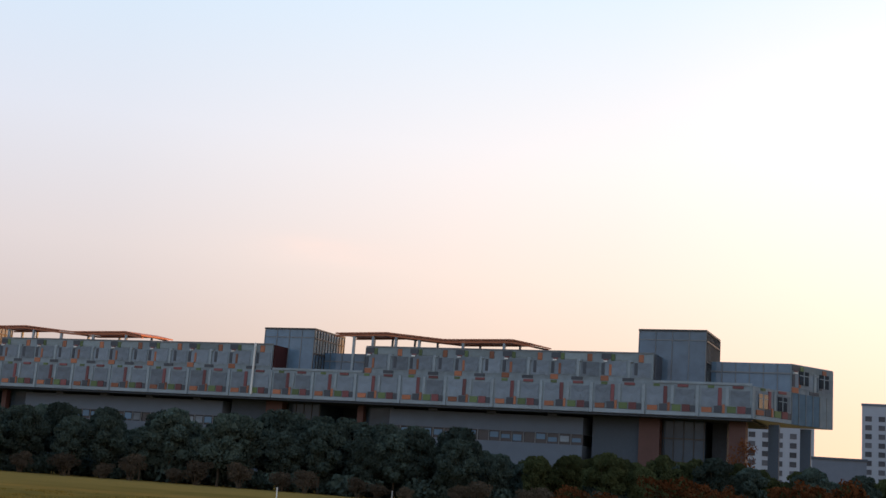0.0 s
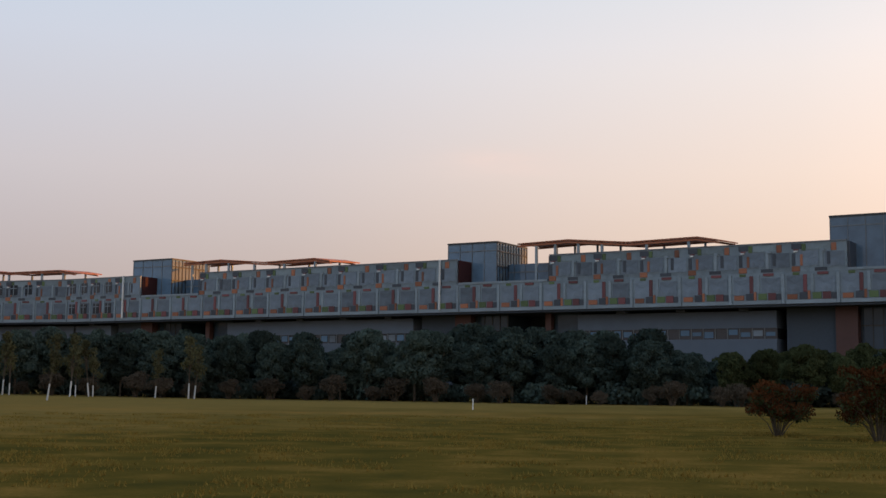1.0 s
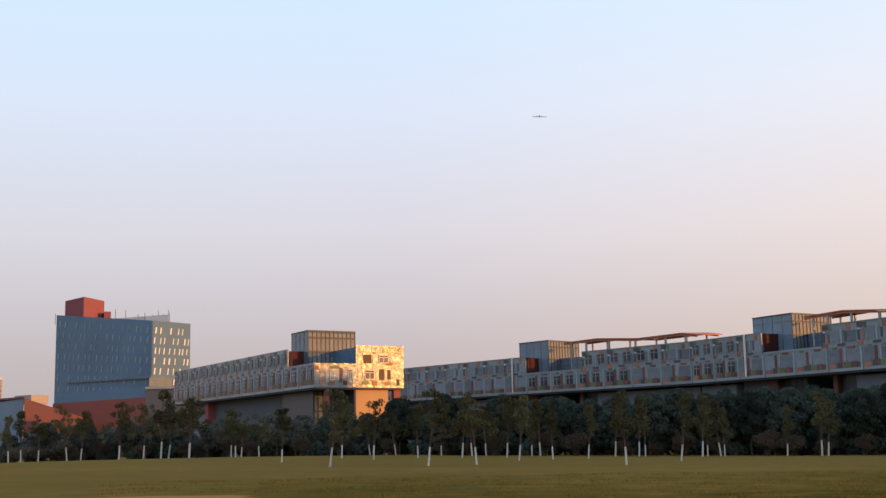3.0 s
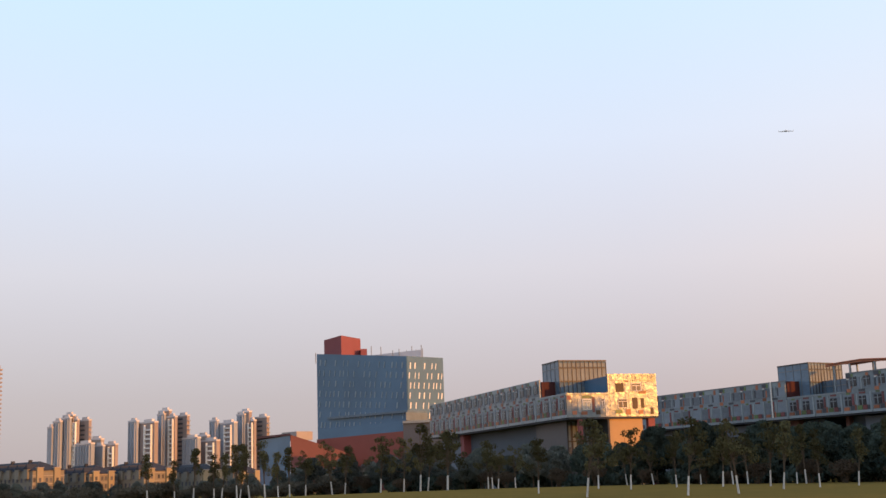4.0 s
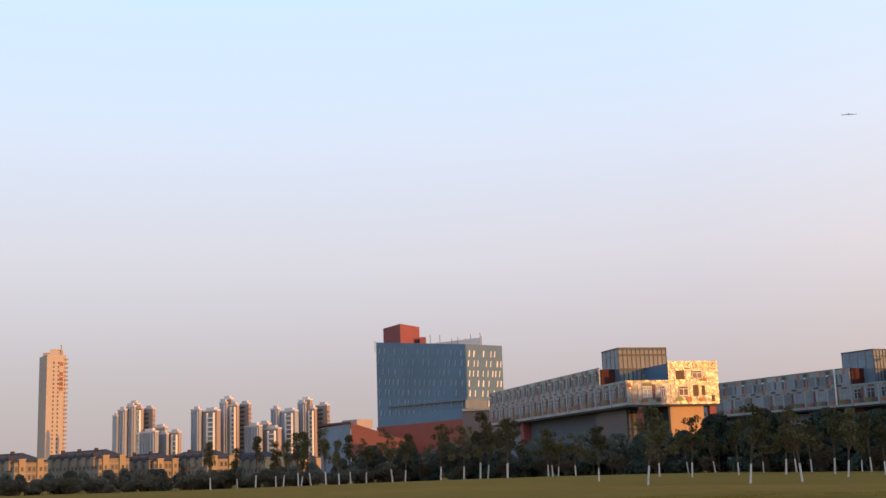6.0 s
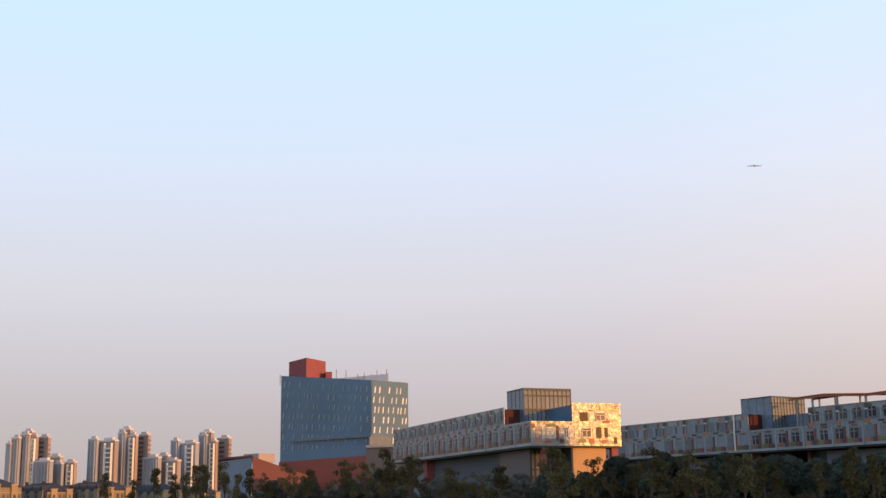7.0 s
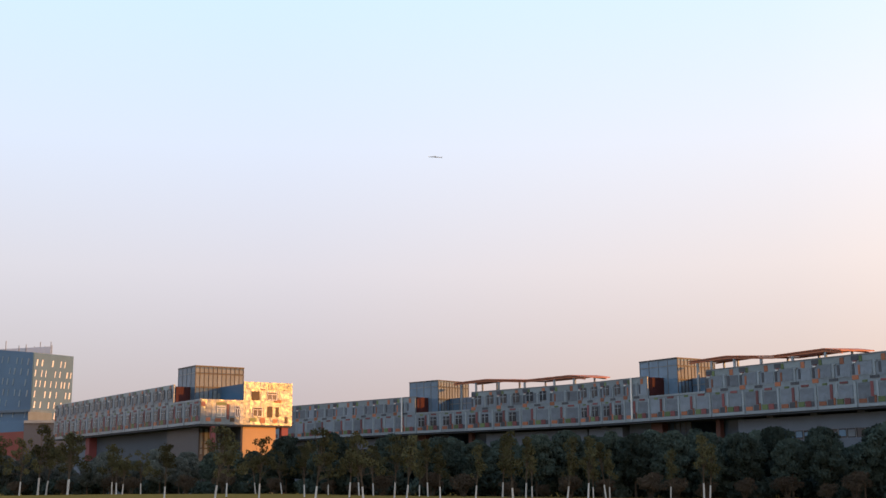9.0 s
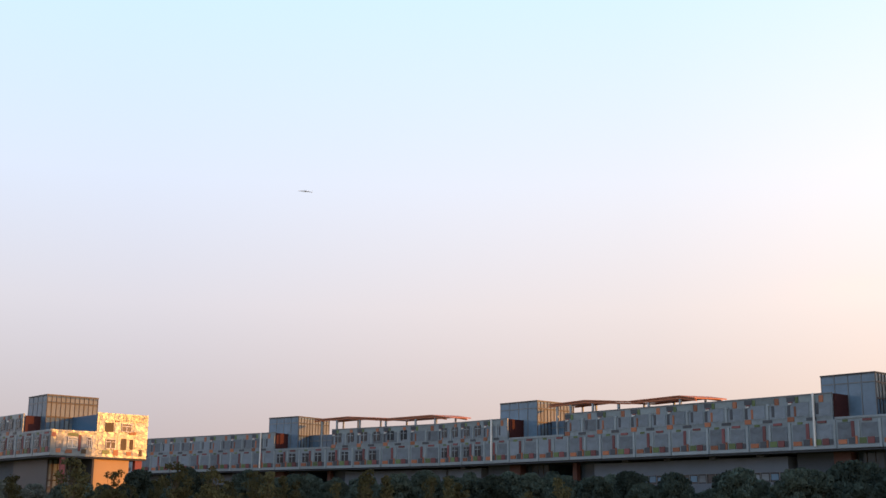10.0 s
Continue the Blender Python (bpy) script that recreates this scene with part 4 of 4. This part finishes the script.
slab_block(-14.2, -17.78, 3.7, 430, GREYB, "pale grey apartment slab with rows of windows")
slab_block(-19.78, -27.0, 4.72, 460, GREYB, "tall pale grey apartment slab with rows of windows")
# Unseen slabs added as sun blockers: they shade the field and wing end.
for yy in (-39.0, 29.0, 97.0, 165.0):
    S = thing("apartment_slab", pose(190, yy, 0, 0, 0, 90), "unseen slab block added to shade the field and wing end", "building", "apartment slabs")
    box("slab_body", S, GREYB, 0, 64, -14, 0, 0, 62)
    for i in range(1, 19):
        for j in range(14):
            box("window", S, WINDOW, 2.2 + 4.5 * j, 4.4 + 4.5 * j, 0.01, 0.1, 3.1 * i, 3.1 * i + 1.8)
sx0, sy0 = polar(-17.7, 400)
W1 = thing("boundary_building", pose(sx0, sy0, 0, 0, 0, -18.5), "low dark-roofed shed between apartment slabs", "building")
box("wall", W1, CONC, 0, 16, 0, 8, 0, 17.6)
box("roof_edge", W1, CONC2, -0.3, 16.3, -0.3, 8.3, 17.6, 18.3)


# ---------------------------------------------------------------- trees
def limb(v, f, a, b, ra, rb, sides=6):
    d_ = (Vector(b) - Vector(a)).normalized()
    s = d_.orthogonal().normalized()
    t = d_.cross(s)
    k = len(v)
    for p, r in ((a, ra), (b, rb)):
        for i in range(sides):
            c, q = math.cos(2 * math.pi * i / sides), math.sin(2 * math.pi * i / sides)
            v.append(tuple(Vector(p) + s * (c * r) + t * (q * r)))
    for i in range(sides):
        j = (i + 1) % sides
        f.append((k + i, k + j, k + sides + j, k + sides + i))


def leaves(name, rnd, lumps, count, size, material, flat=0.75):
    """Leaf sprays scattered in uneven lumps: each a bent pair of quads."""
    v, f = [], []
    tot = sum(l[3] ** 2 for l in lumps)
    for x, y, z, r in lumps:
        for _ in range(int(count * r * r / tot)):
            while True:
                a, b, c = rnd.uniform(-1, 1), rnd.uniform(-1, 1), rnd.uniform(-1, 1)
                q = math.sqrt(a * a + b * b + c * c)
                if 0.05 < q < 1 and rnd.random() < 0.25 + 0.75 * q * q:
                    break
            p = Vector((x + a * r, y + b * r, z + c * r * flat))
            s = size * rnd.uniform(0.55, 1.3)
            e = Euler((rnd.uniform(0, 6.28), rnd.uniform(0, 6.28), rnd.uniform(0, 6.28))).to_matrix()
            k = len(v)
            for q3 in ((-0.5, -0.28, 0), (0.5, -0.34, 0.1), (0.62, 0.3, 0), (-0.4, 0.36, 0.12)):
                v.append(tuple(p + e @ (Vector(q3) * s)))
            f.append((k, k + 1, k + 2, k + 3))
    return mesh_of(name, v, f, material)


def belt_tree(seed, h, w, material):
    """A round-headed evergreen: short trunk, spreading limbs, a domed crown of uneven clumps."""
    rnd = random.Random(seed)
    v, f = [], []
    limb(v, f, (0, 0, -0.2), (0.05, 0, h * 0.3), 0.15, 0.11)
    lumps = [(0, 0, h * 0.40, w * 0.30), (0, 0, h * 0.58, w * 0.30), (rnd.uniform(-0.4, 0.4), rnd.uniform(-0.4, 0.4), h * 0.76, w * 0.22)]
    for i in range(24):
        a = 2.4 * i + rnd.uniform(-0.4, 0.4)
        q = (i + 0.5) / 24
        up = math.cos(q * 2.1)
        rr = w * 0.40 * math.sqrt(max(0.0, 1 - up * up)) * rnd.uniform(0.8, 1.12)
        p = (math.cos(a) * rr, math.sin(a) * rr, h * (0.53 + 0.37 * up) + rnd.uniform(-0.25, 0.25))
        if i % 2:
            limb(v, f, (0.05, 0, h * 0.28), p, 0.06, 0.02, 5)
        lumps.append((*p, w * rnd.uniform(0.10, 0.19)))
    return mesh_of("trunk", v, f, BARK), leaves("crown", rnd, lumps, 10000, 0.22, material, 0.8)


def young_tree(seed, h, leaf=LEAF_YOUNG, broad=1.0):
    rnd = random.Random(seed)
    lean = rnd.uniform(-0.25, 0.25)
    v, f, lv, lf = [], [], [], []
    z1 = 1.35
    limb(lv, lf, (0, 0, -0.15), (lean * 0.25, 0, z1), 0.085, 0.066, 8)
    limb(v, f, (lean * 0.25, 0, z1), (lean * 0.6, 0.05, h * 0.66), 0.062, 0.035, 7)
    lumps = []
    for i in range(21):
        a = rnd.uniform(0, 6.28)
        z = h * rnd.uniform(0.30, 0.60)
        up = rnd.uniform(0.40, 0.97)
        r = h * rnd.uniform(0.03, 0.24) * broad * (1.30 - up)
        p = (lean * 0.6 + math.cos(a) * r * 1.5, math.sin(a) * r * 1.5, max(h * up, z + 0.05 * h))
        limb(v, f, (lean * 0.5, 0.03, z), p, 0.028, 0.01, 5)
        lumps.append((*p, h * rnd.uniform(0.035, 0.085)))
    return mesh_of("trunk", v, f, BARK), mesh_of("limewashed_base", lv, lf, LIME), leaves("crown", rnd, lumps, int(560 + 480 * broad), 0.15, leaf, 0.9)


def bush(seed, h, w, material, count, size):
    rnd = random.Random(seed)
    v, f, lumps = [], [], []
    for i in range(11):
        a = 6.28 * i / 11 + rnd.uniform(-0.3, 0.3)
        r = w * rnd.uniform(0.1, 0.36)
        p = (math.cos(a) * r, math.sin(a) * r, h * rnd.uniform(0.45, 0.8))
        m_ = (p[0] * 0.35, p[1] * 0.35, h * 0.25)
        limb(v, f, (math.cos(a) * 0.12, math.sin(a) * 0.12, -0.1), m_, 0.05, 0.035, 6)
        limb(v, f, m_, p, 0.035, 0.012, 5)
        lumps.append((*p, w * rnd.uniform(0.17, 0.25)))
    lumps.append((0, 0, h * 0.68, w * 0.3))
    return mesh_of("trunk", v, f, BARK), leaves("foliage", rnd, lumps, count, size, material, 0.62)


def fan_bush(seed, h, w, material, count, size):
    """A multi-stemmed bush: stems fanning up from one foot, fine twigs, thin uneven foliage."""
    rnd = random.Random(seed)
    v, f, lumps = [], [], []
    for i in range(18):
        a = 6.28 * i / 18 + rnd.uniform(-0.3, 0.3)
        r = w * rnd.uniform(0.12, 0.46)
        z = h * rnd.uniform(0.36, 0.94) * (1.0 - 0.35 * (r / w) ** 2 * 4)
        p = (math.cos(a) * r, math.sin(a) * r, max(h * 0.32, z))
        m_ = (p[0] * 0.42 + rnd.uniform(-0.06, 0.06), p[1] * 0.42 + rnd.uniform(-0.06, 0.06), p[2] * 0.48)
        limb(v, f, (math.cos(a) * 0.08, math.sin(a) * 0.08, -0.1), m_, 0.026, 0.017, 6)
        limb(v, f, m_, p, 0.017, 0.007, 5)
        lumps.append((*p, w * rnd.uniform(0.07, 0.15)))
        for _ in range(4):
            q = (p[0] + rnd.uniform(-0.3, 0.3), p[1] + rnd.uniform(-0.3, 0.3), p[2] + rnd.uniform(-0.1, 0.3))
            limb(v, f, tuple(m_[k] + (p[k] - m_[k]) * rnd.uniform(0.3, 0.9) for k in range(3)), q, 0.009, 0.004, 4)
            lumps.append((*q, w * rnd.uniform(0.04, 0.09)))
    lumps += [(0, 0, h * 0.56, w * 0.24), (0.15, 0, h * 0.42, w * 0.2)]
    return mesh_of("trunk", v, f, BARK), leaves("foliage", rnd, lumps, count, size, material, 0.8)


def plant(name, label, category, group, pieces, x, y, yaw, s, sink=0.0, tilt=0.0):
    T = thing(name, pose(x, y, land(x, y) - sink, tilt, 0, yaw) @ Matrix.Diagonal((s, s, s, 1)), label, category, group)
    for me in pieces:
        obj(me.name.split(".")[0], me, T)
    return T


rt = random.Random(3)
BELT = [belt_tree(20 + i, 7.6, 5.2, LEAF_DARK) for i in range(6)] + [belt_tree(40 + i, 7.4, 5.2, LEAF_OLIVE) for i in range(2)] + [belt_tree(45 + i, 7.4, 5.4, LEAF_HAZE) for i in range(3)]
GREYS = [bush(65 + i, 3.2, 3.8, TWIG_HAZE, 2400, 0.16) for i in range(3)]
HEDGE = [bush(70 + i, 2.6, 4.4, LEAF_DARK, 1500, 0.3) for i in range(3)]
SHRUB = [bush(60 + i, 3.6, 3.4, LEAF_BROWN, 2400, 0.13) for i in range(3)]
YOUNG = [young_tree(80 + i, 5.4) for i in range(6)] + [young_tree(90 + i, 5.4, LEAF_YOUNG, 0.45) for i in range(5)]
REDB = [fan_bush(100 + i, 2.1, 2.6, LEAF_RED, 6500, 0.065) + fan_bush(100 + i, 1.9, 2.5, LEAF_OLIVE, 3500, 0.065)[1:] for i in range(4)]
RUSSET = [young_tree(50, 7.6, LEAF_RED)]

EDGE = [(-60, 140), (-24, 116), (-10, 107), (-4, 105), (6, 107), (13, 109), (20, 110), (28, 113), (36, 122), (44, 150), (56, 190), (75, 240)]


def edge(az):
    for (a, r), (b, s) in zip(EDGE, EDGE[1:]):
        if az <= b:
            return r + (s - r) * (az - a) / (b - a)
    return EDGE[-1][1]


az = -34.0
while az < 72:
    for row, dr in enumerate((3.5, 8.5, 14.0)):
        a = az + rt.uniform(-0.5, 0.5) + row * 0.6
        r = edge(a) + dr + rt.uniform(-1.3, 1.3)
        x, y = polar(a, r)
        s = rt.uniform(0.62, 0.93) * (0.90 if a > 22 else 1.0) * (0.84 if a < -2 else 1.0) * (1.08 if 0 < a < 9 else 1.0) * (0.95 if a > 40 else 1.0) * (0.7 if a > 55 else 1.0)
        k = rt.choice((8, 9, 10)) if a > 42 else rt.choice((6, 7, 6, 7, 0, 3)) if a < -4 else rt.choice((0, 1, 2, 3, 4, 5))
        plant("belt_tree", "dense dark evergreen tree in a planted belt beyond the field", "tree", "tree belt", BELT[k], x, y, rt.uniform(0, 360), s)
    az += 1.6
for i in range(60):
    a = -24 + i * 1.6 + rt.uniform(-0.7, 0.7)
    x, y = polar(a, edge(a) + rt.uniform(-0.5, 2.0))
    plant("shrub", "brownish twiggy shrub at the foot of the tree belt", "shrub", "belt shrubs", SHRUB[i % 3], x, y, rt.uniform(0, 360), rt.uniform(0.5, 0.95), 0.45)

for i in range(130):
    a = -32 + i * 0.81 + rt.uniform(-0.3, 0.3)
    x, y = polar(a, edge(a) + rt.uniform(3.5, 10.0))
    plant("hedge_bush", "dense dark green bush under the tree belt", "bush", "belt understory", HEDGE[i % 3], x, y, rt.uniform(0, 360), rt.uniform(0.8, 1.2), 0.75)

SAPLINGS = [(48.02, 140), (46.15, 140), (45.95, 138), (45.7, 136), (44.9, 140), (43.86, 100), (41.66, 85), (41.12, 112), (39.66, 104), (39.81, 135), (38.62, 140), (37.6, 110), (37.13, 84), (36.52, 140),
            (35.56, 108), (35.1, 140), (34.89, 85), (34.45, 145), (33.49, 106), (32.94, 95), (32.34, 138), (31.95, 145), (31.38, 98), (29.76, 101), (28.52, 132), (28.03, 80), (27.45, 138), (27.16, 140),
            (25.57, 91), (24.61, 108), (24.37, 136), (23.8, 132), (23.62, 113), (20.9, 124), (19.42, 130), (19.16, 131),
            (59.58, 170), (58.66, 150), (58.33, 152), (57.64, 155), (57.51, 165), (57.07, 165), (56.38, 160), (55.78, 148), (55.26, 170), (54.54, 168), (53.32, 165), (52.75, 160), (51.11, 160), (50.04, 150),
            (49.28, 155), (48.94, 165), (48.04, 160), (60.4, 175), (61.6, 180)]
for i in range(46):
    a = 52.5 + i * 0.42 + rt.uniform(-0.2, 0.2)
    x, y = polar(a, edge(a) + rt.uniform(-12, 4))
    plant("shrub", "twiggy shrub before the row houses, greyed for haze", "shrub", "far shrubs", GREYS[i % 3], x, y, rt.uniform(0, 360), rt.uniform(0.6, 1.2), 0.6)
for i, (a, r) in enumerate(SAPLINGS):
    x, y = polar(a, min(r, edge(a) - 1.5))
    plant("young_tree", "young thin tree with lime-washed white trunk foot on the field", "tree", "planted young trees", YOUNG[(6 + i % 5) if a < 33 or a > 55 else i % 6], x, y, rt.uniform(0, 360), rt.uniform(0.74, 1.04) * (1.3 if a > 55 else 1.5 if a > 47 else 1.0), 0.05, rt.uniform(-8, 8))

for i, (a, r, s) in enumerate(((-7.45, 42.8, 0.95), (-11.75, 40.5, 1.1), (-13.85, 56, 1.15), (-18.4, 42, 1.35))):
    x, y = polar(a, r)
    plant("red_bush", "round bush with dull red autumn leaves and bare stems", "bush", "red bushes", REDB[i], x, y, 70 * i, s)

x, y = polar(-14.7, 121)
plant("belt_tree", "slender russet autumn tree at the edge of the belt", "tree", "tree belt", RUSSET[0], x, y, 20, 1.05)

# ---------------------------------------------------------------- small things on the field and in the air
for a, r, h in ((6.33, 78, 0.65), (1.08, 109, 0.75), (-14.31, 75, 1.1)):
    x, y = polar(a, r)
    P = thing("marker_stake", pose(x, y, land(x, y)), "short white painted wooden marker stake in the grass", "stake", "marker stakes")
    box("stake", P, WHITE, -0.035, 0.035, -0.035, 0.035, -0.1, h)
    box("stake_cap", P, WHITE, -0.045, 0.045, -0.045, 0.045, h, h + 0.04)


def parked_car():
    x, y = polar(-9.4, 116.0)
    C = thing("car", pose(x, y, land(x, y), 0, 0, -6), "dark blue saloon car parked under the tree belt", "car")
    prof = [(-2.2, 0.35), (2.2, 0.35), (2.25, 0.75), (1.35, 0.92), (0.75, 1.42), (-0.85, 1.45), (-1.6, 0.98), (-2.25, 0.9)]
    n = len(prof)
    v = [(a, -0.86, b) for a, b in prof] + [(a, 0.86, b) for a, b in prof]
    f = [tuple(range(n)), tuple(range(n, 2 * n))[::-1]] + [(i, n + i, n + (i + 1) % n, (i + 1) % n) for i in range(n)]
    body = obj("body", mesh_of("body", v, f, CARP), C)
    for s in (-1, 1):
        g = [(1.2, 0.95), (0.7, 1.36), (-0.8, 1.38), (-1.35, 0.98)]
        gv = [(a, s * 0.868, b) for a, b in g] + [(a, s * 0.872, b) for a, b in g]
        obj("side_window", mesh_of("side_window", gv, [(0, 1, 2, 3), (4, 5, 6, 7)], WINDOW), C)
        box("headlight", C, WHITE, 2.15, 2.27, s * 0.6 - 0.18, s * 0.6 + 0.18, 0.6, 0.76)
        box("tail_light", C, RED, -2.28, -2.2, s * 0.62 - 0.16, s * 0.62 + 0.16, 0.68, 0.84)
        for a in (-1.35, 1.35):
            wv, wf = [], []
            limb(wv, wf, (a, s * 0.66, 0.32), (a, s * 0.88, 0.32), 0.32, 0.32, 16)
            wf += [tuple(range(16))[::-1], tuple(range(16, 32))]
            wheel = obj("wheel", mesh_of("wheel", wv, wf, TYRE), C)
            rv_, rf = [], []
            limb(rv_, rf, (a, s * 0.87, 0.32), (a, s * 0.9, 0.32), 0.2, 0.18, 12)
            rf += [tuple(range(12))[::-1], tuple(range(12, 24))]
            obj("rim", mesh_of("rim", rv_, rf, STEEL), wheel)


CARP = mat("dark_blue_paint", (0.02, 0.035, 0.09), 0.25, spread=0.05, bump=0.0)
TYRE = mat("tyre_rubber", (0.02, 0.02, 0.02), 0.85)
parked_car()


def model_plane():
    az_, el_, r = 31.5, 15.2, 100.0
    x, y = polar(az_, r * math.cos(radians(el_)))
    P = thing("model_aircraft", pose(x, y, EYE + r * math.sin(radians(el_)), 8, 4, 30), "small white foam flying-wing model aircraft in flight", "model aircraft")
    for s in (-1, 1):
        v = [(0, -0.28, 0.03), (s * 0.55, 0.16, 0.02), (s * 0.55, 0.30, 0.015), (0, 0.12, 0.03), (0, -0.28, -0.03), (s * 0.55, 0.16, 0.0), (s * 0.55, 0.30, 0.0), (0, 0.12, -0.02)]
        obj("wing", mesh_of("wing", v, CUBE_F, FOAM), P)
        box("winglet", P, FOAM, s * 0.55 - 0.008, s * 0.55 + 0.008, 0.15, 0.31, -0.02, 0.12)
    box("fuselage", P, FOAM, -0.05, 0.05, -0.3, 0.14, -0.045, 0.06)
    box("motor", P, DARK, -0.02, 0.02, 0.14, 0.2, -0.01, 0.03)


model_plane()
